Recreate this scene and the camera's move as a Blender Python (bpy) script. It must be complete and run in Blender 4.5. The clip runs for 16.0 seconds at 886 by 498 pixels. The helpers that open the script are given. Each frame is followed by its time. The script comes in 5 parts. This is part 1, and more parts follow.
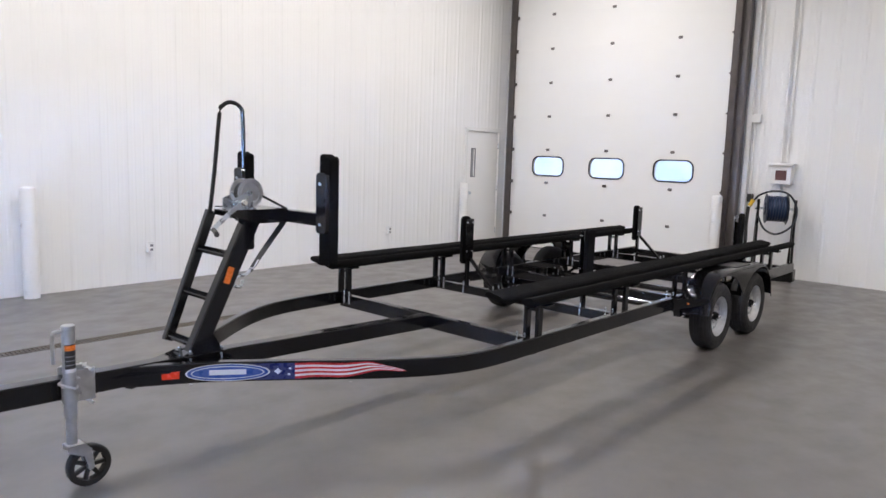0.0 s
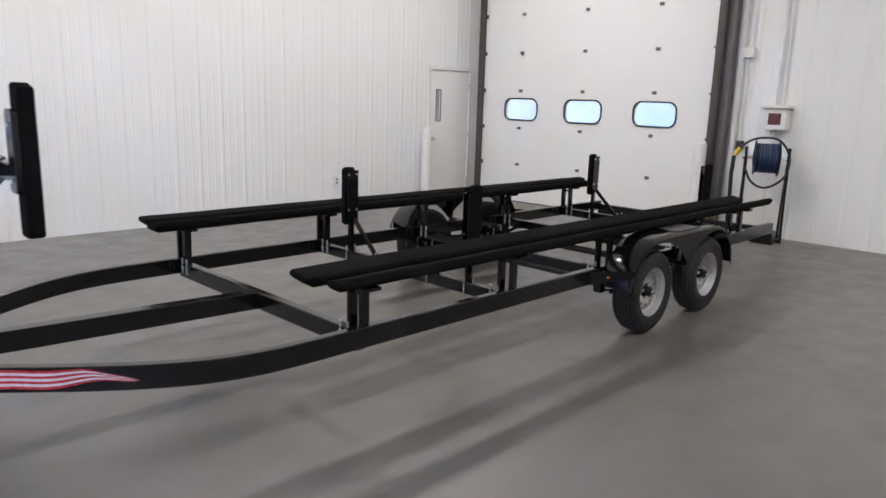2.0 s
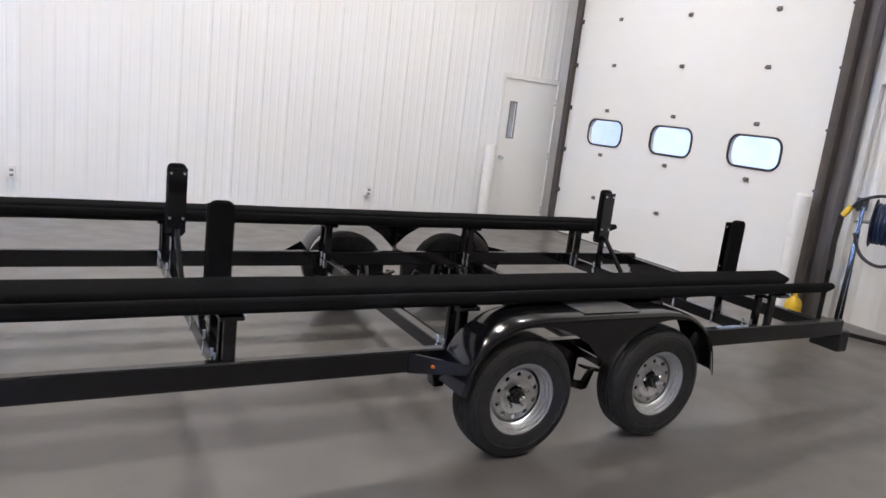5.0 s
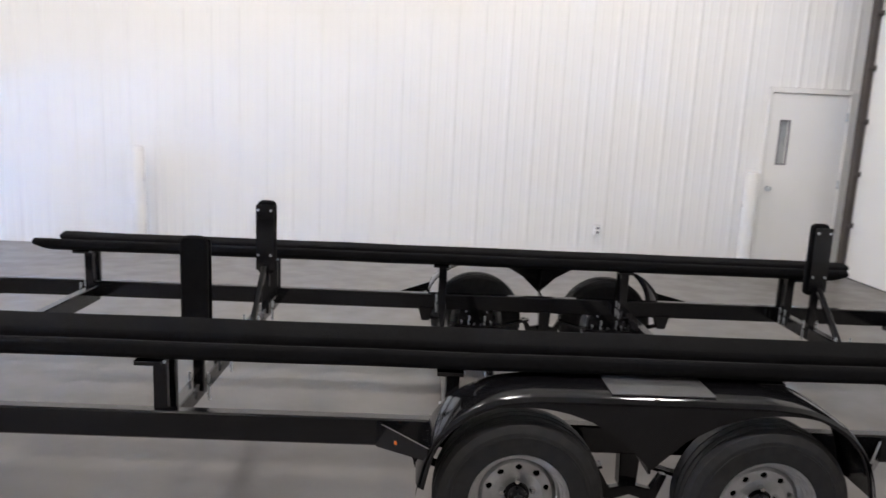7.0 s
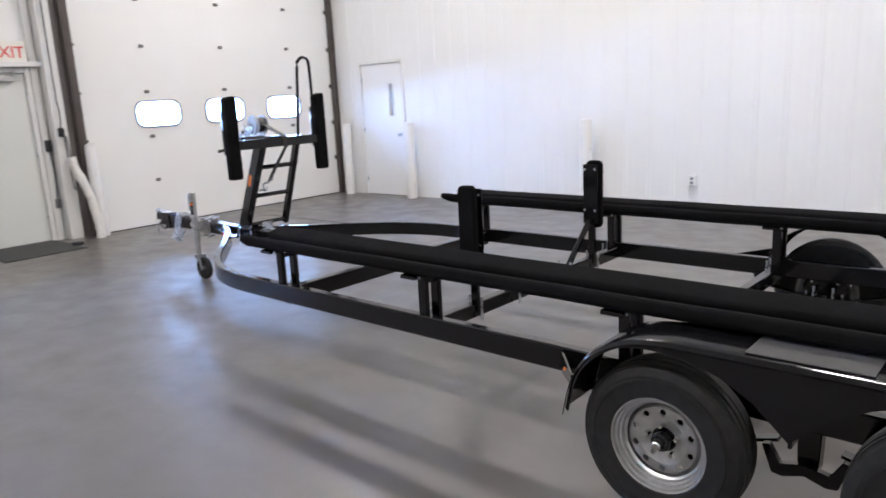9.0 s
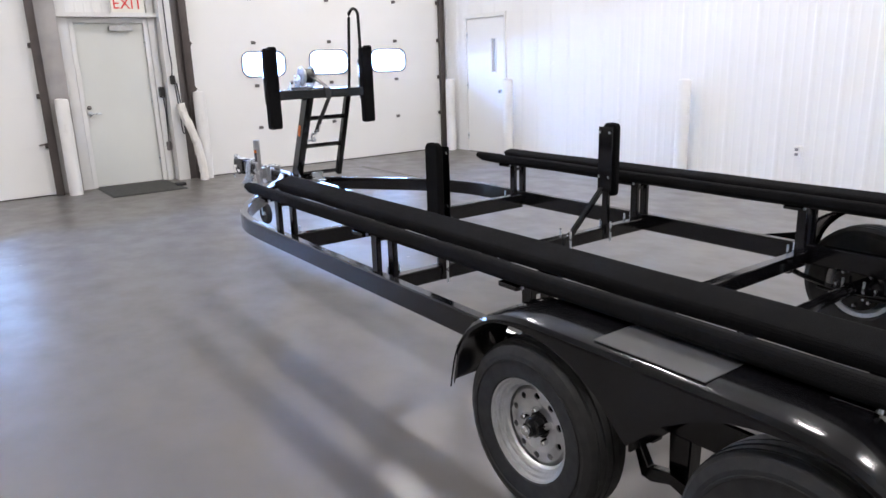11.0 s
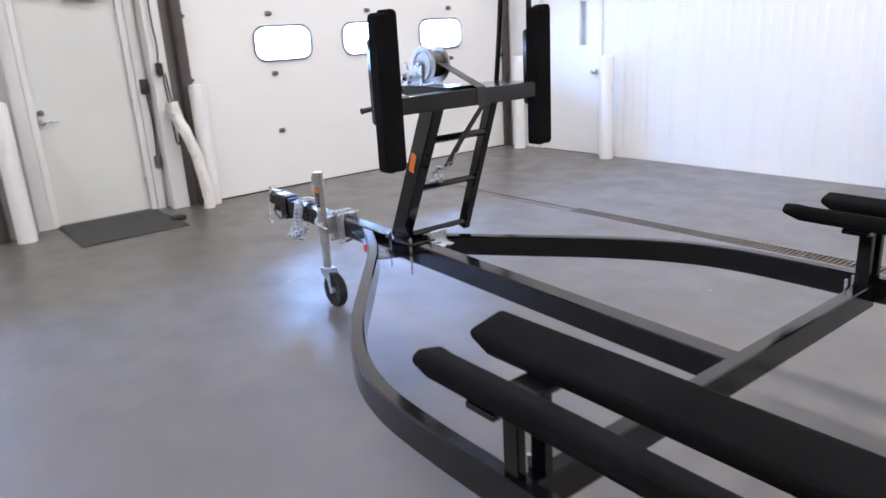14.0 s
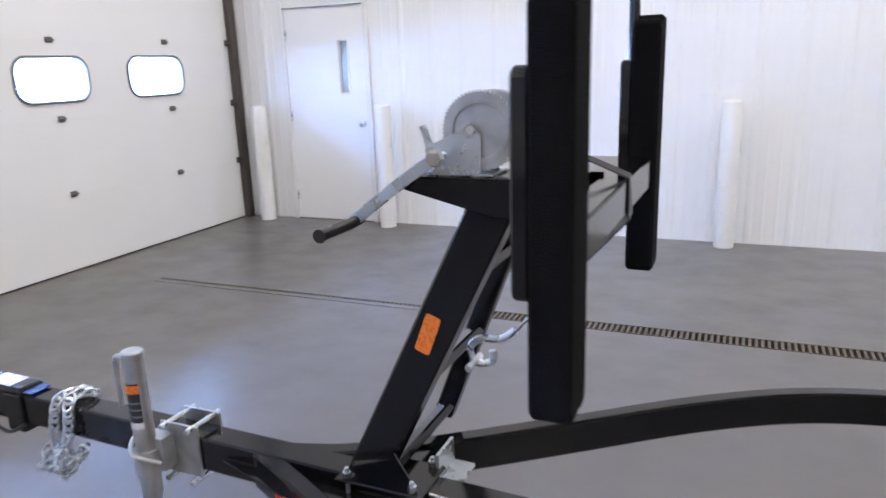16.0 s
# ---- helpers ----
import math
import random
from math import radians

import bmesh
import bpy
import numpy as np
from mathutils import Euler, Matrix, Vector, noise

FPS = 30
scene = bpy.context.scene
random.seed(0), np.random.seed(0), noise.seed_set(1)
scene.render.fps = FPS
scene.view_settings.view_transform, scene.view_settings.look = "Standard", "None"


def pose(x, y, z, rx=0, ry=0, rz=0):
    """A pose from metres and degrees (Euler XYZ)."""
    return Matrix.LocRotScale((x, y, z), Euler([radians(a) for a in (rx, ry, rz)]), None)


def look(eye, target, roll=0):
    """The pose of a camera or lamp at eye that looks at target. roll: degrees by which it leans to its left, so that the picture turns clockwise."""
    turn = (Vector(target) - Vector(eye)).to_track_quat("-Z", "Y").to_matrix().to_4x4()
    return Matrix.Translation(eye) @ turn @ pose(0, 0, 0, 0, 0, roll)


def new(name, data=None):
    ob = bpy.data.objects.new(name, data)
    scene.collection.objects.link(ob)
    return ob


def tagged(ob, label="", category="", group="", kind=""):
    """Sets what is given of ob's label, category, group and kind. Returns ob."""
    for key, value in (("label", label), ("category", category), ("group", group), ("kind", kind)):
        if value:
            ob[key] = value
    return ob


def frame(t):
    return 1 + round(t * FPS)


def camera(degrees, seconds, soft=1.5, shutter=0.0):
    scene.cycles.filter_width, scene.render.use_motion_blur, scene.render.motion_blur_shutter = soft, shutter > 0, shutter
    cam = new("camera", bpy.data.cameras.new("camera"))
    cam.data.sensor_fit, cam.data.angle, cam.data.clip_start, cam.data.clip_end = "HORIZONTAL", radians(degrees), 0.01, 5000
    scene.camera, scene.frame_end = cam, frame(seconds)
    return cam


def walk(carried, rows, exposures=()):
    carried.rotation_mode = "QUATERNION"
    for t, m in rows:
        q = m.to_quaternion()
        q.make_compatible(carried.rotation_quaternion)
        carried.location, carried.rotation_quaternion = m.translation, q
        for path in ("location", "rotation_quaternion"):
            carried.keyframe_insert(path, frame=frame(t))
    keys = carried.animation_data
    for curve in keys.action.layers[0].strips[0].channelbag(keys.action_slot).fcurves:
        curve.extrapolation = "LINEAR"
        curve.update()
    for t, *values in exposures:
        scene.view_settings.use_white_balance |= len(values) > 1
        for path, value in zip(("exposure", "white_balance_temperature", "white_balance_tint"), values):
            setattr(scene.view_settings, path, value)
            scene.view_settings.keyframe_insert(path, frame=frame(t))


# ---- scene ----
cam = camera(64.2, 16.0, shutter=0.3)
PATH = [
    (0, (0.123, -0.039, 1.608), (-1.188, 1.448, 1.348), 1.8),
    (0.5, (0.088, 0.294, 1.6), (-1.229, 1.772, 1.315), -0.3),
    (1, (0.182, 0.76, 1.589), (-1.173, 2.191, 1.248), 0.5),
    (1.5, (0.177, 1.129, 1.546), (-1.181, 2.548, 1.172), 3.4),
    (2, (0.227, 1.562, 1.578), (-1.128, 2.975, 1.169), 1.8),
    (2.5, (0.341, 2.014, 1.601), (-1.166, 3.257, 1.171), 3.4),
    (3, (0.335, 2.444, 1.544), (-1.229, 3.604, 1.087), 2.4),
    (3.5, (0.297, 2.856, 1.596), (-1.292, 3.99, 1.161), 2.4),
    (4, (0.381, 3.324, 1.583), (-1.235, 4.428, 1.174), 6.1),
    (6.5, (0.232, 5.305, 1.565), (-1.675, 5.798, 1.218), 2.7),
    (7, (0.163, 5.704, 1.568), (-1.804, 5.787, 1.215), 2.6),
    (7.5, (0.23, 6.024, 1.533), (-1.726, 5.832, 1.164), -2.1),
    (8, (0.314, 6.358, 1.54), (-1.6, 5.951, 1.125), -0.6),
    (8.5, (0.205, 6.706, 1.528), (-1.559, 5.875, 1.083), 1.0),
    (9, (0.113, 7.028, 1.521), (-1.367, 5.752, 1.1), -2.9),
    (11.5, (-0.803, 7.608, 1.458), (-1.851, 5.996, 0.909), -2.1),
    (12, (-0.917, 7.068, 1.48), (-1.841, 5.393, 0.896), -2.6),
    (12.5, (-0.996, 6.529, 1.506), (-2.006, 4.916, 0.893), -1.5),
    (13, (-1.147, 5.863, 1.498), (-2.161, 4.247, 0.895), -4.5),
    (13.5, (-1.192, 5.281, 1.496), (-2.186, 3.65, 0.903), -0.7),
    (14, (-1.319, 4.718, 1.508), (-2.504, 3.218, 0.921), -3.3),
    (14.5, (-1.427, 4.153, 1.535), (-2.688, 2.694, 1.004), -6.1),
    (15, (-1.487, 3.575, 1.556), (-3.01, 2.387, 1.036), -3.4),
    (15.5, (-1.691, 3.114, 1.522), (-3.357, 2.125, 1.028), -3.9),
    (16, (-1.94, 2.666, 1.504), (-3.719, 1.903, 0.998), -2.0),
]
EXPOSURES = [(0, -0.02, 6720, 12), (1.5, -0.12, 6820, 11), (2.5, -0.14, 6820, 11), (3, -0.12, 6800, 11), (4, 0.07, 6780, 12), (8, 0.04, 6740, 12), (9, 0.09, 6620, 12), (11.5, 0.28, 6520, 12.5), (13.5, 0.32, 6490, 13), (15, 0.15, 6480, 13), (16, 0.06, 6460, 13)]
walk(cam, [(t, look(eye, target, roll)) for t, eye, target, roll in PATH], EXPOSURES)

# ---- world and lights ----
world = bpy.data.worlds.new("world")
scene.world = world
world.use_nodes = True
_n = world.node_tree.nodes
_sky = _n.new("ShaderNodeTexSky")
_sky.sky_type, _sky.sun_disc = "NISHITA", False
_sky.sun_elevation, _sky.sun_rotation = radians(35), radians(200)
world.node_tree.links.new(_sky.outputs[0], _n["Background"].inputs[0])
_n["Background"].inputs[1].default_value = 0.12

LAMP_WATTS = 96.0
for lx in (-5.6, 0.6):
    for ly in (0.1, 2.9, 5.7, 8.5):
        lamp = bpy.data.lights.new("ceiling_light", "AREA")
        lamp.shape, lamp.size, lamp.size_y, lamp.energy = "RECTANGLE", 0.3, 0.5, LAMP_WATTS * (1.0 if lx < 0 else 0.90)
        lamp.color = (1.0, 0.968, 0.945)
        ob = new("ceiling_light", lamp)
        ob.location = (lx, ly, 5.35)

# ---- materials ----
def material(name, base, rough=0.5, metal=0.0, var=0.15, scale=8.0, bump=0.0, bump_scale=60.0, rough_var=0.1, coat=0.0, sheen=0.0, spec=0.5):
    """A principled surface with colour and gloss varied by two noises and a fine relief."""
    m = bpy.data.materials.new(name)
    m.use_nodes = True
    nt = m.node_tree
    b = nt.nodes["Principled BSDF"]
    tc = nt.nodes.new("ShaderNodeTexCoord")
    n1 = nt.nodes.new("ShaderNodeTexNoise")
    n1.inputs["Scale"].default_value, n1.inputs["Detail"].default_value = scale, 6
    n2 = nt.nodes.new("ShaderNodeTexNoise")
    n2.inputs["Scale"].default_value, n2.inputs["Detail"].default_value = scale * 0.17, 3
    mix = nt.nodes.new("ShaderNodeMath")
    mix.operation = "ADD"
    nt.links.new(tc.outputs["Object"], n1.inputs["Vector"])
    nt.links.new(tc.outputs["Object"], n2.inputs["Vector"])
    nt.links.new(n1.outputs[0], mix.inputs[0])
    nt.links.new(n2.outputs[0], mix.inputs[1])
    ramp = nt.nodes.new("ShaderNodeMapRange")
    ramp.inputs["From Min"].default_value, ramp.inputs["From Max"].default_value = 0.6, 1.4
    ramp.inputs["To Min"].default_value, ramp.inputs["To Max"].default_value = 1 - var, 1 + var
    nt.links.new(mix.outputs[0], ramp.inputs[0])
    sc = nt.nodes.new("ShaderNodeVectorMath")
    sc.operation = "SCALE"
    sc.inputs[0].default_value = base
    nt.links.new(ramp.outputs[0], sc.inputs["Scale"])
    nt.links.new(sc.outputs[0], b.inputs["Base Color"])
    rr = nt.nodes.new("ShaderNodeMapRange")
    rr.inputs["From Min"].default_value, rr.inputs["From Max"].default_value = 0.3, 0.7
    rr.inputs["To Min"].default_value, rr.inputs["To Max"].default_value = max(0.02, rough - rough_var), min(1, rough + rough_var)
    nt.links.new(n1.outputs[0], rr.inputs[0])
    nt.links.new(rr.outputs[0], b.inputs["Roughness"])
    b.inputs["Metallic"].default_value = metal
    b.inputs["Specular IOR Level"].default_value = spec
    b.inputs["Coat Weight"].default_value = coat
    b.inputs["Sheen Weight"].default_value = sheen
    if bump:
        n3 = nt.nodes.new("ShaderNodeTexNoise")
        n3.inputs["Scale"].default_value, n3.inputs["Detail"].default_value = bump_scale, 4
        nt.links.new(tc.outputs["Object"], n3.inputs["Vector"])
        bp = nt.nodes.new("ShaderNodeBump")
        bp.inputs["Strength"].default_value, bp.inputs["Distance"].default_value = bump, 0.004
        nt.links.new(n3.outputs[0], bp.inputs["Height"])
        nt.links.new(bp.outputs[0], b.inputs["Normal"])
    return m


def glow(name, colour, strength):
    m = bpy.data.materials.new(name)
    m.use_nodes = True
    b = m.node_tree.nodes["Principled BSDF"]
    b.inputs["Base Color"].default_value = (0.05, 0.05, 0.05, 1)
    b.inputs["Emission Color"].default_value = (*colour, 1)
    b.inputs["Emission Strength"].default_value = strength
    return m


def glass(name):
    m = bpy.data.materials.new(name)
    m.use_nodes = True
    b = m.node_tree.nodes["Principled BSDF"]
    b.inputs["Base Color"].default_value = (0.9, 0.95, 0.95, 1)
    b.inputs["Roughness"].default_value = 0.03
    b.inputs["Transmission Weight"].default_value = 1.0
    b.inputs["IOR"].default_value = 1.1
    return m


BLACK = material("black_gloss_paint", (0.005, 0.005, 0.006), 0.12, var=0.15, scale=6, bump=0.012, bump_scale=18, rough_var=0.05, spec=0.45)
CARPET = material("black_bunk_carpet", (0.0055, 0.0055, 0.006), 0.95, var=0.4, scale=40, bump=0.8, bump_scale=350, rough_var=0.04, sheen=0.0, spec=0.08)
RUBBER = material("tyre_rubber", (0.008, 0.008, 0.0085), 0.7, var=0.2, scale=25, bump=0.15, bump_scale=200)
PLASTIC = material("black_plastic", (0.015, 0.015, 0.016), 0.45, var=0.2, scale=25, bump=0.05, bump_scale=150)
TAPE = material("grey_grip_tape", (0.07, 0.07, 0.072), 0.8, var=0.2, scale=40, bump=0.5, bump_scale=700)
GALV = material("galvanised_steel", (0.50, 0.505, 0.51), 0.36, metal=0.9, var=0.22, scale=26, bump=0.06, bump_scale=120, rough_var=0.06)
ZINC = material("bright_zinc", (0.60, 0.64, 0.68), 0.28, metal=0.9, var=0.07, scale=20, bump=0.02, bump_scale=100, rough_var=0.06)
CHROME = material("polished_steel", (0.75, 0.75, 0.75), 0.15, metal=1.0, var=0.08, scale=30)
WALLPAINT = material("white_liner_steel", (0.785, 0.785, 0.78), 0.42, var=0.025, scale=1.5, bump=0.03, bump_scale=6, rough_var=0.08)
DOORPAINT = material("white_door_steel", (0.80, 0.80, 0.79), 0.5, var=0.02, scale=2.5, bump=0.06, bump_scale=260)
GREYDOOR = material("pale_grey_door_paint", (0.66, 0.675, 0.645), 0.45, var=0.03, scale=3, bump=0.05, bump_scale=120)
TRIM = material("white_trim_steel", (0.74, 0.74, 0.73), 0.4, var=0.05, scale=6, bump=0.04, bump_scale=60)
SLEEVE = material("white_bollard_sleeve", (0.75, 0.75, 0.745), 0.35, var=0.04, scale=7)
PALEJAMB = material("pale_grey_jamb_steel", (0.36, 0.345, 0.335), 0.5, metal=0.2, var=0.25, scale=5, bump=0.06, bump_scale=60)
TRACKSTEEL = material("dark_track_steel", (0.085, 0.072, 0.068), 0.5, metal=0.35, var=0.3, scale=9, bump=0.1, bump_scale=80)
JAMBSTEEL = material("grey_brown_jamb_steel", (0.15, 0.135, 0.13), 0.5, metal=0.2, var=0.2, scale=5, bump=0.06, bump_scale=60)
HINGE = material("grey_hinge_steel", (0.16, 0.15, 0.15), 0.5, metal=0.5, var=0.2, scale=40)
GASKET = material("black_window_gasket", (0.02, 0.021, 0.025), 0.5, var=0.2, scale=30)
GREYFRAME = material("grey_window_gasket", (0.17, 0.17, 0.19), 0.5, var=0.15, scale=30)
GLASS = glass("clear_glass")
# opaque grey that puts the light showing through the slit panes into their colour
BACKLITPANE = material("backlit_pane_grey", (0.36, 0.38, 0.40), 0.12, var=0.25, scale=5, rough_var=0.05)
MATMAT = material("dark_grey_entrance_mat", (0.045, 0.046, 0.045), 0.95, var=0.3, scale=50, bump=0.6, bump_scale=400)
# near-black brown for the bed below the grate
SLOT = material("dark_drain_bed", (0.03, 0.028, 0.024), 0.9, var=0.3, scale=20)
GRATE = material("drain_iron", (0.13, 0.11, 0.09), 0.6, metal=0.4, var=0.35, scale=20)
BLUEPL = material("blue_hose_reel_plastic", (0.007, 0.013, 0.032), 0.4, var=0.25, scale=15)
HOSE = material("black_hose", (0.02, 0.022, 0.03), 0.5, var=0.2, scale=20)
YELLOW = material("yellow_plastic", (0.65, 0.42, 0.03), 0.45, var=0.2, scale=20)
REDLENS = material("red_lens", (0.75, 0.05, 0.02), 0.25, var=0.1, scale=40)
ORANGE = material("amber_reflector", (0.75, 0.17, 0.02), 0.3, var=0.15, scale=120)
DECALBLUE = material("decal_blue", (0.03, 0.08, 0.30), 0.3, var=0.1, scale=40)
DECALNAVY = material("decal_navy", (0.015, 0.02, 0.10), 0.3, var=0.1, scale=40)
DECALWHITE = material("decal_white", (0.72, 0.73, 0.76), 0.3, var=0.05, scale=40)
DECALRED = material("decal_red", (0.50, 0.02, 0.03), 0.3, var=0.1, scale=40)
PLASTICWRAP = material("white_insulation_sleeve", (0.72, 0.70, 0.67), 0.6, var=0.12, scale=10, bump=0.5, bump_scale=25)
SIGNRED = material("sign_red", (0.75, 0.03, 0.03), 0.4, var=0.05, scale=20)
SIGNWHITE = material("sign_white", (0.80, 0.78, 0.72), 0.4, var=0.04, scale=20)
CEILINGPAINT = material("white_ceiling_liner", (0.78, 0.78, 0.78), 0.5, var=0.04, scale=2)
DARKRED = material("dark_red_screen", (0.10, 0.035, 0.035), 0.4, var=0.3, scale=40)
OUTLETPL = material("grey_outlet_box", (0.76, 0.76, 0.75), 0.5, var=0.08, scale=30)


def floor_material():
    m = material("grey_painted_concrete", (0.106, 0.098, 0.092), 0.36, var=0.13, scale=1.1, rough_var=0.05)
    nt = m.node_tree
    b = nt.nodes["Principled BSDF"]
    tc = nt.nodes.new("ShaderNodeTexCoord")
    # scuffs and tyre marks, drawn out along the building
    mp = nt.nodes.new("ShaderNodeMapping")
    mp.inputs["Scale"].default_value = (1.3, 0.7, 1)
    nt.links.new(tc.outputs["Object"], mp.inputs[0])
    st = nt.nodes.new("ShaderNodeTexNoise")
    st.inputs["Scale"].default_value, st.inputs["Detail"].default_value, st.inputs["Roughness"].default_value = 1.3, 8, 0.65
    nt.links.new(mp.outputs[0], st.inputs["Vector"])
    r1 = nt.nodes.new("ShaderNodeMapRange")
    r1.inputs["From Min"].default_value, r1.inputs["From Max"].default_value = 0.42, 0.72
    r1.inputs["To Min"].default_value, r1.inputs["To Max"].default_value = 0.0, 0.55
    nt.links.new(st.outputs[0], r1.inputs[0])
    old = b.inputs["Base Color"].links[0].from_socket
    mx = nt.nodes.new("ShaderNodeMix")
    mx.data_type = "RGBA"
    nt.links.new(old, mx.inputs["A"])
    mx.inputs["B"].default_value = (0.142, 0.126, 0.113, 1)
    nt.links.new(r1.outputs[0], mx.inputs["Factor"])
    nt.links.new(mx.outputs["Result"], b.inputs["Base Color"])
    # dark smudges where water and tyres went
    dk = nt.nodes.new("ShaderNodeTexNoise")
    dk.inputs["Scale"].default_value, dk.inputs["Detail"].default_value, dk.inputs["Roughness"].default_value = 0.9, 3, 0.5
    nt.links.new(tc.outputs["Object"], dk.inputs["Vector"])
    r2 = nt.nodes.new("ShaderNodeMapRange")
    r2.inputs["From Min"].default_value, r2.inputs["From Max"].default_value = 0.50, 0.75
    r2.inputs["To Min"].default_value, r2.inputs["To Max"].default_value = 0.0, 0.55
    nt.links.new(dk.outputs[0], r2.inputs[0])
    m2 = nt.nodes.new("ShaderNodeMix")
    m2.data_type = "RGBA"
    nt.links.new(mx.outputs["Result"], m2.inputs["A"])
    m2.inputs["B"].default_value = (0.080, 0.075, 0.073, 1)
    nt.links.new(r2.outputs[0], m2.inputs["Factor"])
    # a few pale chips in the paint
    vo = nt.nodes.new("ShaderNodeTexVoronoi")
    vo.inputs["Scale"].default_value = 1.7
    nt.links.new(tc.outputs["Object"], vo.inputs["Vector"])
    r3 = nt.nodes.new("ShaderNodeMapRange")
    r3.inputs["From Min"].default_value, r3.inputs["From Max"].default_value = 0.018, 0.026
    r3.inputs["To Min"].default_value, r3.inputs["To Max"].default_value = 0.6, 0.0
    nt.links.new(vo.outputs["Distance"], r3.inputs[0])
    m3 = nt.nodes.new("ShaderNodeMix")
    m3.data_type = "RGBA"
    nt.links.new(m2.outputs["Result"], m3.inputs["A"])
    m3.inputs["B"].default_value = (0.30, 0.28, 0.25, 1)
    nt.links.new(r3.outputs[0], m3.inputs["Factor"])
    nt.links.new(m3.outputs["Result"], b.inputs["Base Color"])
    # the sealer is worn in streaks, so its gloss breaks up
    mg = nt.nodes.new("ShaderNodeMapping")
    mg.inputs["Scale"].default_value = (1.0, 0.8, 1)
    mg.inputs["Rotation"].default_value = (0, 0, 0.5)
    nt.links.new(tc.outputs["Object"], mg.inputs[0])
    gl = nt.nodes.new("ShaderNodeTexNoise")
    gl.inputs["Scale"].default_value, gl.inputs["Detail"].default_value, gl.inputs["Roughness"].default_value = 4.5, 3, 0.55
    nt.links.new(mg.outputs[0], gl.inputs["Vector"])
    r4 = nt.nodes.new("ShaderNodeMapRange")
    r4.inputs["From Min"].default_value, r4.inputs["From Max"].default_value = 0.36, 0.75
    r4.inputs["To Min"].default_value, r4.inputs["To Max"].default_value = 0.31, 0.45
    nt.links.new(gl.outputs[0], r4.inputs[0])
    nt.links.new(r4.outputs[0], b.inputs["Roughness"])
    b.inputs["Specular IOR Level"].default_value = 0.7
    # trowel relief
    n = nt.nodes.new("ShaderNodeTexNoise")
    n.inputs["Scale"].default_value, n.inputs["Detail"].default_value = 3, 2
    nt.links.new(tc.outputs["Object"], n.inputs["Vector"])
    bp = nt.nodes.new("ShaderNodeBump")
    bp.inputs["Strength"].default_value, bp.inputs["Distance"].default_value = 0.12, 0.006
    nt.links.new(n.outputs[0], bp.inputs["Height"])
    nt.links.new(bp.outputs[0], b.inputs["Normal"])
    return m


FLOORPAINT = floor_material()


# ---- shape helpers ----
def box(bm, x0, x1, y0, y1, z0, z1, bevel=0.0):
    r = bmesh.ops.create_cube(bm, size=1.0)["verts"]
    for v in r:
        v.co = Vector(((x0 + x1) / 2 + v.co.x * abs(x1 - x0), (y0 + y1) / 2 + v.co.y * abs(y1 - y0), (z0 + z1) / 2 + v.co.z * abs(z1 - z0)))
    if bevel:
        es = list({e for v in r for e in v.link_edges})
        bmesh.ops.bevel(bm, geom=es, offset=bevel, segments=2, affect="EDGES", profile=0.5)
    return bm


def Bx(*a, bevel=0.004):
    return box(bmesh.new(), *a, bevel=bevel)


def sweep(bm, pts, section, up=(0, 0, 1), closed=False):
    """Carries a closed section of (side, up) pairs along a line of points."""
    pts = [Vector(p) for p in pts]
    rings = []
    n = len(pts)
    for i, p in enumerate(pts):
        if closed:
            d = pts[(i + 1) % n] - pts[i - 1]
        else:
            d = pts[min(i + 1, n - 1)] - pts[max(i - 1, 0)]
        d.normalize()
        u0 = Vector(up)
        if abs(d.dot(u0)) > 0.98:
            u0 = Vector((0, 1, 0)) if abs(d.y) < 0.9 else Vector((1, 0, 0))
        s = d.cross(u0).normalized()
        u = s.cross(d).normalized()
        k = 1.0
        if 0 < i < n - 1 and not closed:
            a, b = (pts[i] - pts[i - 1]).normalized(), (pts[i + 1] - pts[i]).normalized()
            k = 1 / max(0.5, math.cos(a.angle(b, 0.0) / 2))
        rings.append([bm.verts.new(p + s * (a * k) + u * b) for a, b in section])
    m = len(section)
    for i in range(n if closed else n - 1):
        A, B = rings[i], rings[(i + 1) % n]
        for j in range(m):
            bm.faces.new((A[j], A[(j + 1) % m], B[(j + 1) % m], B[j]))
    if not closed:
        bm.faces.new(rings[0][::-1])
        bm.faces.new(rings[-1])
    bmesh.ops.recalc_face_normals(bm, faces=bm.faces)
    return bm


def rect(w, h, c=0.005):
    """A rounded box section."""
    a, b = w / 2, h / 2
    return [(-a + c, -b), (a - c, -b), (a, -b + c), (a, b - c), (a - c, b), (-a + c, b), (-a, b - c), (-a, -b + c)]


def ring(r, n=20):
    return [(r * math.cos(2 * math.pi * i / n), r * math.sin(2 * math.pi * i / n)) for i in range(n)]


def rod(pts, r, n=20):
    return sweep(bmesh.new(), pts, ring(r, n))


def bar(pts, w, h, c=0.005, up=(0, 0, 1)):
    return sweep(bmesh.new(), pts, rect(w, h, c), up)


